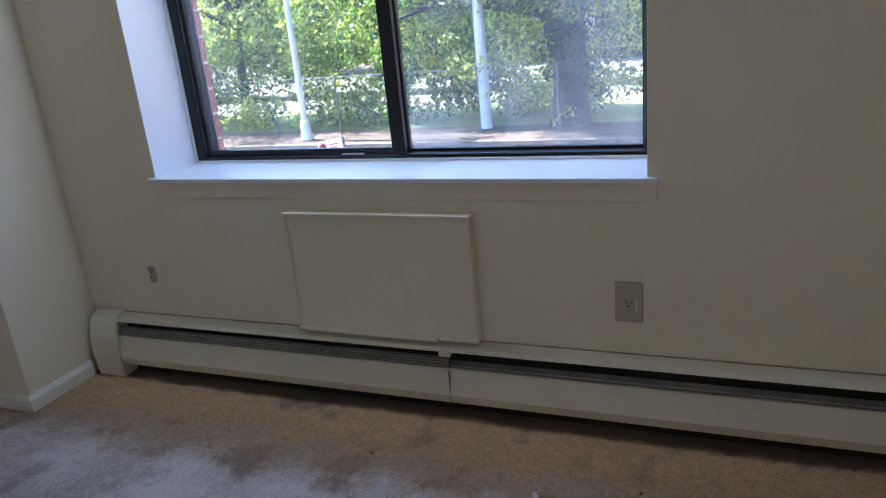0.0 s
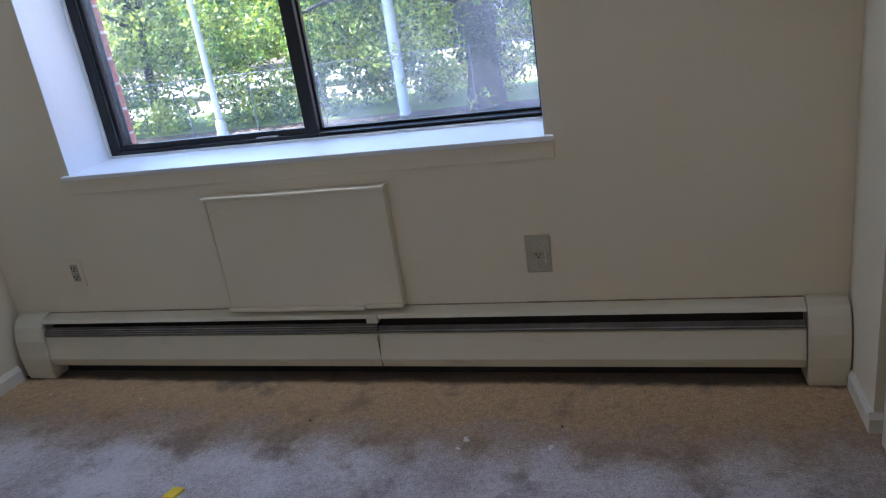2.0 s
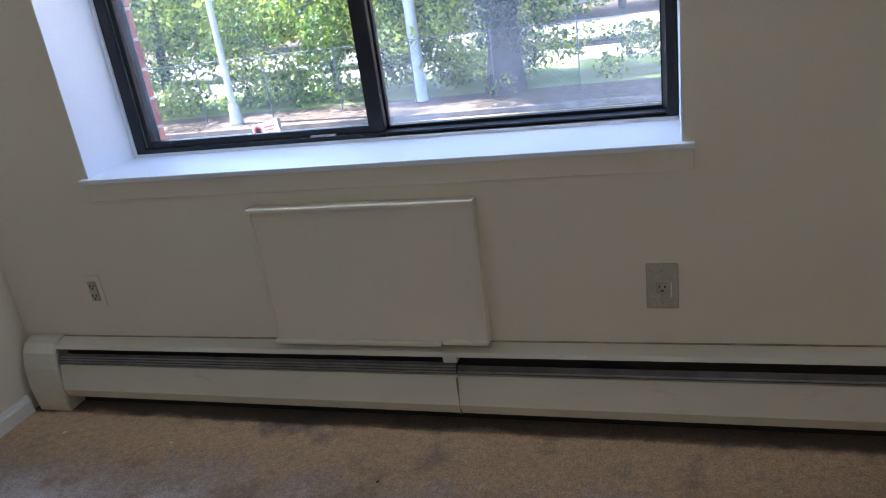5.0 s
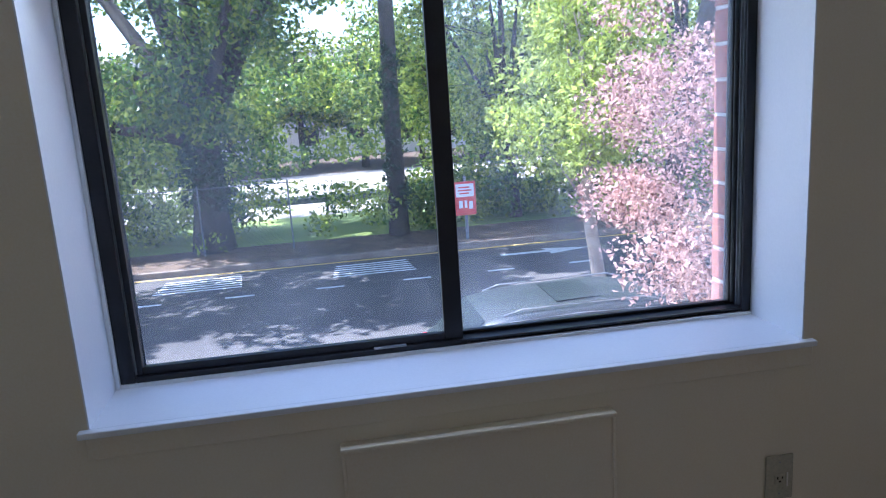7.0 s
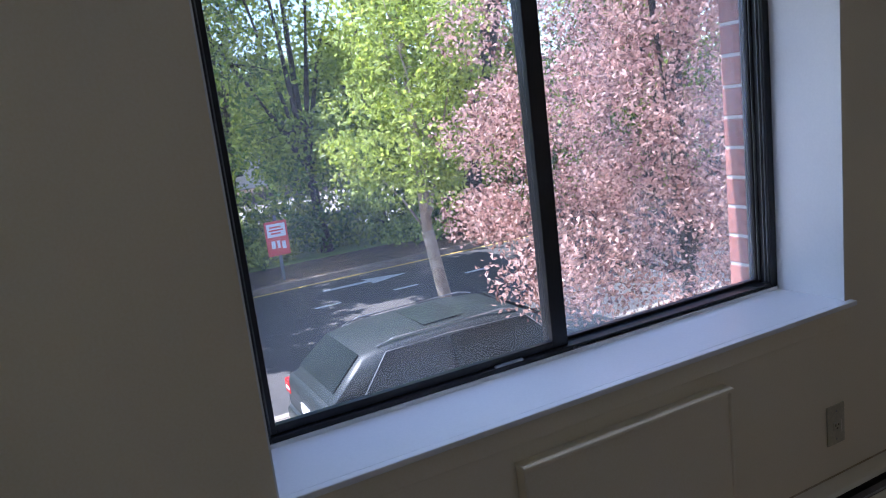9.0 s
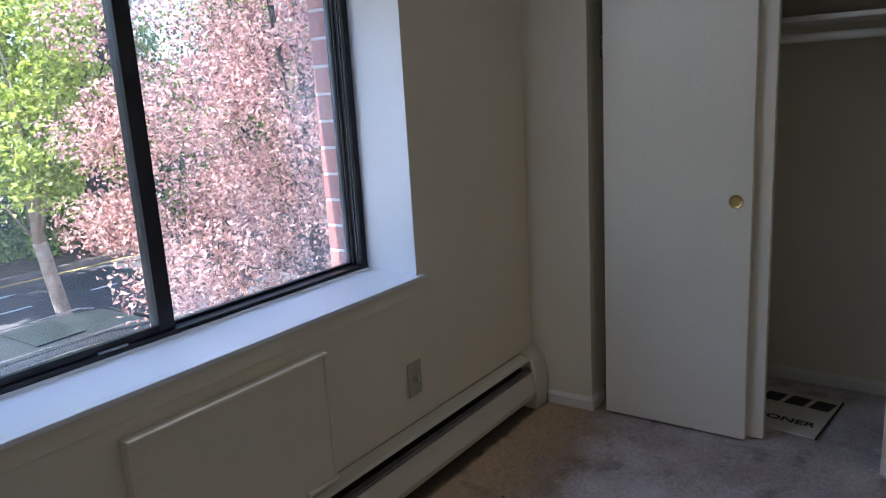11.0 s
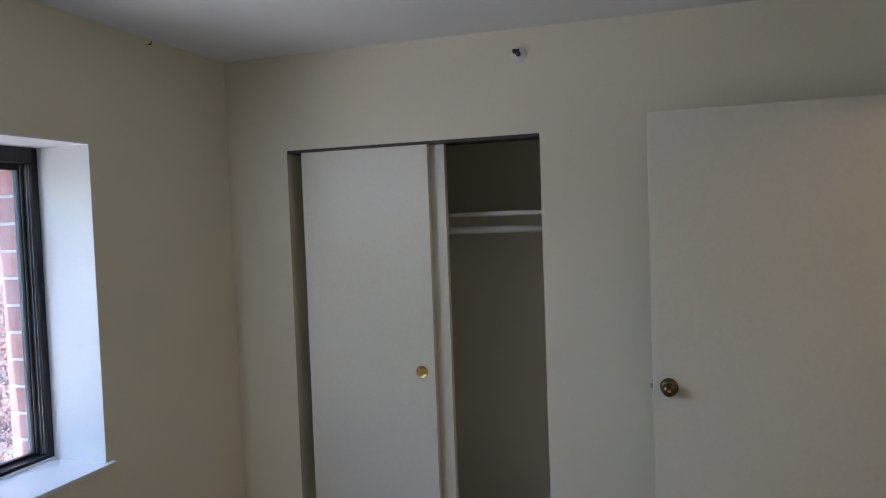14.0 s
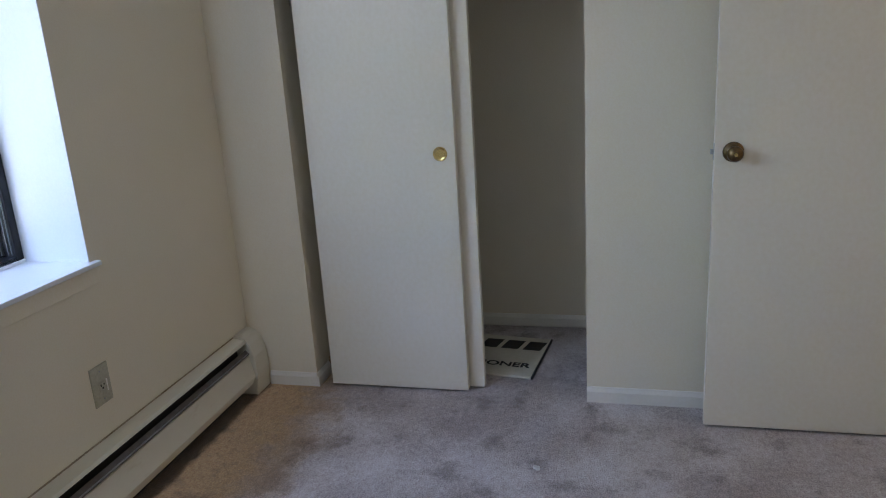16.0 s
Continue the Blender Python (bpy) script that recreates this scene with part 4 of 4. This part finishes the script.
def limb_tree(at, label, height, radius, lean, fork, spread, clumps, leaves, leaf_size, bark, leaf_mats, seed, crown_low, clump_r=(0.5, 1.0), trunks=1, droop=0.0, limb=1.0):
    """A tree: trunk, forking limbs, twigs, and leaves gathered round their ends."""
    rng = random.Random(seed)
    t = thing("tree", at, label, "tree", "trees along the road")
    bm = bmesh.new()
    top = Vector((lean[0], lean[1], fork))
    pts = [Vector((0, 0, -0.1)), Vector((lean[0] * 0.2, lean[1] * 0.2, fork * 0.33)), Vector((lean[0] * 0.65, lean[1] * 0.65, fork * 0.7)), top]
    tube(bm, pts, [radius * 1.35, radius, radius * 0.9, radius * 0.85], 12)
    ends = []
    limbs = 6 + 2 * trunks
    for i in range(limbs):
        ang = math.tau * (i + rng.uniform(-0.3, 0.3)) / limbs
        out = spread * rng.uniform(0.35, 1.0)
        zt = rng.uniform(max(crown_low, fork + 0.5), height * 0.95)
        end = Vector((lean[0] + out * math.cos(ang), lean[1] + out * math.sin(ang), zt))
        mid = top.lerp(end, 0.5) + Vector((0, 0, 0.15 * (zt - fork))) + Vector((rng.uniform(-0.1, 0.1), rng.uniform(-0.1, 0.1), 0)) * spread
        r0 = radius * rng.uniform(0.4, 0.65) * limb
        tube(bm, [top - Vector((0, 0, 0.25 * radius)), top.lerp(mid, 0.5) + Vector((0, 0, 0.05)), mid, mid.lerp(end, 0.6), end], [r0, r0 * 0.8, r0 * 0.6, r0 * 0.4, r0 * 0.12], 7)
        ends += [mid, mid.lerp(end, 0.6), end]
        for _ in range(4):
            s = mid.lerp(end, rng.uniform(0, 0.8))
            e = s + Vector((rng.uniform(-1, 1), rng.uniform(-1, 1), rng.uniform(-0.4, 0.7))) * spread * 0.45
            tube(bm, [s, s.lerp(e, 0.5) + Vector((0, 0, 0.03)), e], [r0 * 0.28, r0 * 0.18, r0 * 0.06], 5)
            ends += [s.lerp(e, 0.6), e]
    lead = Vector((lean[0] * 1.2, lean[1] * 1.2, height))
    tube(bm, [top - Vector((0, 0, 0.1)), top.lerp(lead, 0.5), lead], [radius * 0.8, radius * 0.45, radius * 0.08], 9)
    ends += [top.lerp(lead, 0.5), top.lerp(lead, 0.75), lead]
    part("trunk", bm, bark, t, "", True)
    cs = []
    for _ in range(clumps):
        e = rng.choice(ends)
        r = rng.uniform(*clump_r)
        z = e.z + rng.uniform(-0.5, 0.4) * r
        cs.append((e.x + rng.uniform(-0.5, 0.5) * r, e.y + rng.uniform(-0.5, 0.5) * r, max(z, crown_low), r))
    share = leaves // len(leaf_mats)
    for j, lm in enumerate(leaf_mats):
        leaf_cloud("crown", cs, share, leaf_size, lm, t, seed * 10 + j, droop=droop)
    return t


# young maple and bronze-leaved plum by the near kerb
maple = limb_tree((1.80, 8.02, G + 0.13), "young maple with yellow-green leaves beside the road", 6.8, 0.105, (-0.25, 0.05), 2.2, 1.05, 80, 9500, 0.085, BARK_PALE, [LEAF_LIME, LEAF_GREEN, LEAF_LIME], 11, 2.35, (0.25, 0.48), limb=0.45)
rng = random.Random(17)
fill = []
while len(fill) < 55:
    q = Vector((rng.uniform(-1, 1), rng.uniform(-1, 1), rng.uniform(-1, 1)))
    if 0.3 < q.length < 1:
        fill.append((-0.15 + 1.05 * q.x, 1.0 * q.y, 3.95 + 1.85 * q.z, rng.uniform(0.25, 0.45)))
leaf_cloud("crown", fill, 3800, 0.085, LEAF_LIME, maple, 117)
plum = limb_tree((3.1, 4.6, G + 0.13), "ornamental plum with dense bronze-pink leaves", 6.6, 0.085, (0.0, 0.0), 1.75, 2.4, 90, 20000, 0.058, BARK, [LEAF_PINK], 12, 1.65, (0.35, 0.6))
rng = random.Random(31)
fill = []
while len(fill) < 150:
    q = Vector((rng.uniform(-1, 1), rng.uniform(-1, 1), rng.uniform(-1, 1)))
    if 0.35 < q.length < 1:
        fill.append((2.75 * q.x, 1.9 * q.y, 3.7 + 2.4 * q.z, rng.uniform(0.28, 0.5)))
leaf_cloud("crown", fill, 44000, 0.056, LEAF_PINK, plum, 131)

# large ivy-clad tree and straight tree on the verge
big = limb_tree((-5.15, 18.8, G + 0.2), "large dark many-limbed tree wrapped in ivy", 11, 0.46, (0.1, 0), 3.0, 4.6, 150, 24000, 0.17, BARK, [LEAF_DARK, LEAF_DARK, LEAF_GREEN], 21, 2.0, (0.5, 1.1), trunks=3)
rng = random.Random(5)
leaf_cloud("ivy", [(rng.uniform(-0.35, 0.45), rng.uniform(-0.5, -0.1), 1.2 + 0.1 * i, 0.42) for i in range(26)], 2600, 0.13, LEAF_IVY, big, 77)
tall = limb_tree((-0.08, 18.6, G + 0.2), "tall straight tree with mottled trunk", 12, 0.225, (0.12, 0), 8.4, 3.6, 70, 7000, 0.19, BARK, [LEAF_DARK, LEAF_GREEN], 22, 2.4, (0.6, 1.2))
leaf_cloud("ivy", [(rng.uniform(-0.12, 0.2), rng.uniform(-0.25, 0.0), 0.8 + 0.16 * i, 0.26) for i in range(28)], 1500, 0.12, LEAF_IVY, tall, 78)

# unseen high limbs and leaves, added to throw dappled shade on the road
for owner, spots, seed in ((big, ((-6, -4), (0, -5.8), (4, -4), (-8, -5.5), (-6.5, -6), (-9, -4.5), (-2, -5), (-3.5, -3.2), (1.5, -4.2), (3.5, -5.2), (-1, -5.6), (-4.8, -5.4), (5.2, -5.2), (-7.5, -3.0), (0.4, -3.0)), 61), (tall, ((-1.5, -5.5), (6, -5), (4.2, -3.6), (1.5, -4)), 62)):
    rng = random.Random(seed)
    bm, high = bmesh.new(), []
    for x, y in spots:
        end = Vector((x, y, rng.uniform(9.6, 10.8)))
        mid = Vector((0.35 * x, 0.35 * y, 9.0))
        tube(bm, [Vector((0.1, 0, 7.4)), mid, end], [0.11, 0.07, 0.02], 6)
        high += [(*(end + Vector((rng.uniform(-1.8, 1.8), rng.uniform(-1.8, 1.8), rng.uniform(-0.3, 0.6)))), rng.uniform(0.6, 1.3)) for _ in range(6)]
    part("shade_limb", bm, BARK, owner)
    leaf_cloud("shade_crown", high, 11000, 0.36, LEAF_GREEN, owner, seed)

kinds = ([LEAF_GREEN, LEAF_LIME], [LEAF_DARK, LEAF_GREEN], [LEAF_LIME], [LEAF_DARK])
spots = [(-27, 21, 0), (-22, 42, 1), (-17.5, 20.5, 0), (-15.5, 41, 2), (-11.5, 21.5, 0), (-10.5, 42, 0), (-20, 20.2, 0), (-3.0, 43, 0), (1.6, 22.5, 1), (3.6, 19.6, 0), (6.2, 21.5, 2), (8.6, 19.2, 0), (11.5, 22.5, 2), (14.5, 19.5, 1), (18, 22, 0), (22.5, 19.5, 1), (27, 22, 0), (33, 20, 1), (-6.8, 41, 2), (0.5, 41, 2), (-13, 44, 0), (4, 42, 0), (8, 43, 2), (-19, 43, 2), (-26, 41, 0)]
for i, (x, y, kd) in enumerate(spots):
    kd = 1 if y > 40 else kd
    limb_tree((x, y, G + 0.18), ("leafy roadside tree with green leaves", "shady roadside tree with dark green leaves", "roadside tree with yellow-green leaves")[min(kd, 2)], (9.2 if y < 23 else 5.6) + (0.6 if y < 23 else 0.45) * (i * 37 % 5), 0.13 + 0.02 * (i % 4), (0.2 * (i % 3 - 1), 0), 2.6 + 0.3 * (i % 3), 3.0 if y < 23 else 4.0, 75, 6000 if y < 23 else 9000, 0.17 if y < 23 else 0.3, BARK, kinds[kd], 40 + i, 1.7 if kd != 1 else 2.1, (0.6, 1.15) if y < 23 else (0.9, 1.6))

# added wide-crowned trees: unseen upper limbs reach over the road to shade it
for i, (x, y) in enumerate(((-27.5, 18.3), (8.2, 18.9), (15.5, 18.6))):
    limb_tree((x, y, G + 0.2), "added tall tree whose wide unseen crown shades the road", 12.5, 0.3, (0.1, -2.5), 6.5, 6.0, 80, 9000, 0.4, BARK, [LEAF_GREEN], 120 + i, 8.6, (0.8, 1.6))

# undergrowth along the verge, thin where the lawn shows through
rng = random.Random(9)
dark, mid, lime = [], [], []
for _ in range(620):
    x, y = rng.uniform(-30, 34), rng.uniform(18.3, 22.0)
    if -4.6 < x < 0.2 and rng.random() < 0.35:
        continue
    r = rng.uniform(0.35, 0.8)
    z = G + 0.25 + rng.uniform(0.1, 2.6 if not 0 < x < 4 else 1.3)
    (dark if rng.random() < 0.45 else mid if rng.random() < 0.8 else lime).append((x, y, z, r))
for nm, cs, lm, cnt in (("undergrowth", dark, LEAF_DARK, 24000), ("undergrowth", mid, LEAF_GREEN, 30000), ("undergrowth", lime, LEAF_LIME, 14000)):
    tagged(leaf_cloud(nm, cs, cnt, 0.15, lm, None, 90 + cnt), "leafy tangled undergrowth along the fence", "shrubs", kind="stuff")

# thickets on both sides of the gap
thick = []
while len(thick) < 520:
    x = rng.uniform(-31, 34)
    if not -4.9 < x < 0.6:
        thick.append((x, rng.uniform(19.0, 22.6), G + 0.3 + 3.9 * rng.random() ** 1.2, rng.uniform(0.4, 0.85)))
for lm, cnt, sd in ((LEAF_LIME, 13000, 311), (LEAF_GREEN, 24000, 312), (LEAF_DARK, 20000, 313)):
    tagged(leaf_cloud("thicket", thick, cnt, 0.17, lm, None, sd), "dense sunlit thicket behind the fence", "shrubs", kind="stuff")

# hanging leafy sprays between the trunks
spray = [(rng.uniform(-30, 32), rng.uniform(18.8, 22.5), G + rng.uniform(2.2, 5.8), rng.uniform(0.35, 0.8)) for _ in range(380)]
for lm, cnt, sd in ((LEAF_LIME, 7000, 301), (LEAF_GREEN, 18000, 302), (LEAF_DARK, 16000, 303)):
    tagged(leaf_cloud("hanging_foliage", spray, cnt, 0.16, lm, None, sd), "hanging sunlit leaves between the trunks", "foliage", kind="stuff")

# steel guard rail along the far road
rail = thing("guard_rail", (0, 23.7, G + 0.18), "dull steel guard rail beside the pale far road", "guard rail")
bm = bmesh.new()
prism(bm, [(-0.02, 0.40), (-0.06, 0.46), (-0.02, 0.52), (-0.06, 0.60), (-0.02, 0.68), (0.0, 0.68), (-0.04, 0.60), (0.0, 0.52), (-0.04, 0.46), (0.0, 0.40)], "x", -30, 30)
part("beam", bm, FENCE_STEEL, rail)
for k in range(16):
    part("post", boxed(-30 + 4 * k - 0.05, -30 + 4 * k + 0.05, 0.001, 0.1, -0.05, 0.66), FENCE_STEEL, rail)

# far woods beyond the lawn
far = [(rng.uniform(-75, 80), rng.uniform(55, 75), G + rng.uniform(0.5, 6.0), rng.uniform(1.6, 3.2)) for _ in range(240)]
tagged(leaf_cloud("far_woods", far, 26000, 0.8, LEAF_GREEN, None, 99), "far green woods behind the building", "woods", kind="stuff")

# ---- bricks of the outer reveal ----
def brick_mesh(sx, sy, sz):
    bm = boxed(-sx / 2, sx / 2, -sy / 2, sy / 2, -sz / 2, sz / 2, bev=0.004)
    me = bpy.data.meshes.new("brick")
    bm.to_mesh(me)
    bm.free()
    me.materials.append(BRICK)
    return me


side_brick = brick_mesh(0.007, 0.081, 0.0905)
for k in range(13):
    for x in (WL + 0.014, WR - 0.03):
        b = new("brick", side_brick)
        b.location = (x, 0.366, SILL + 0.03 + 0.1015 * k)
        b.parent = brick_wall
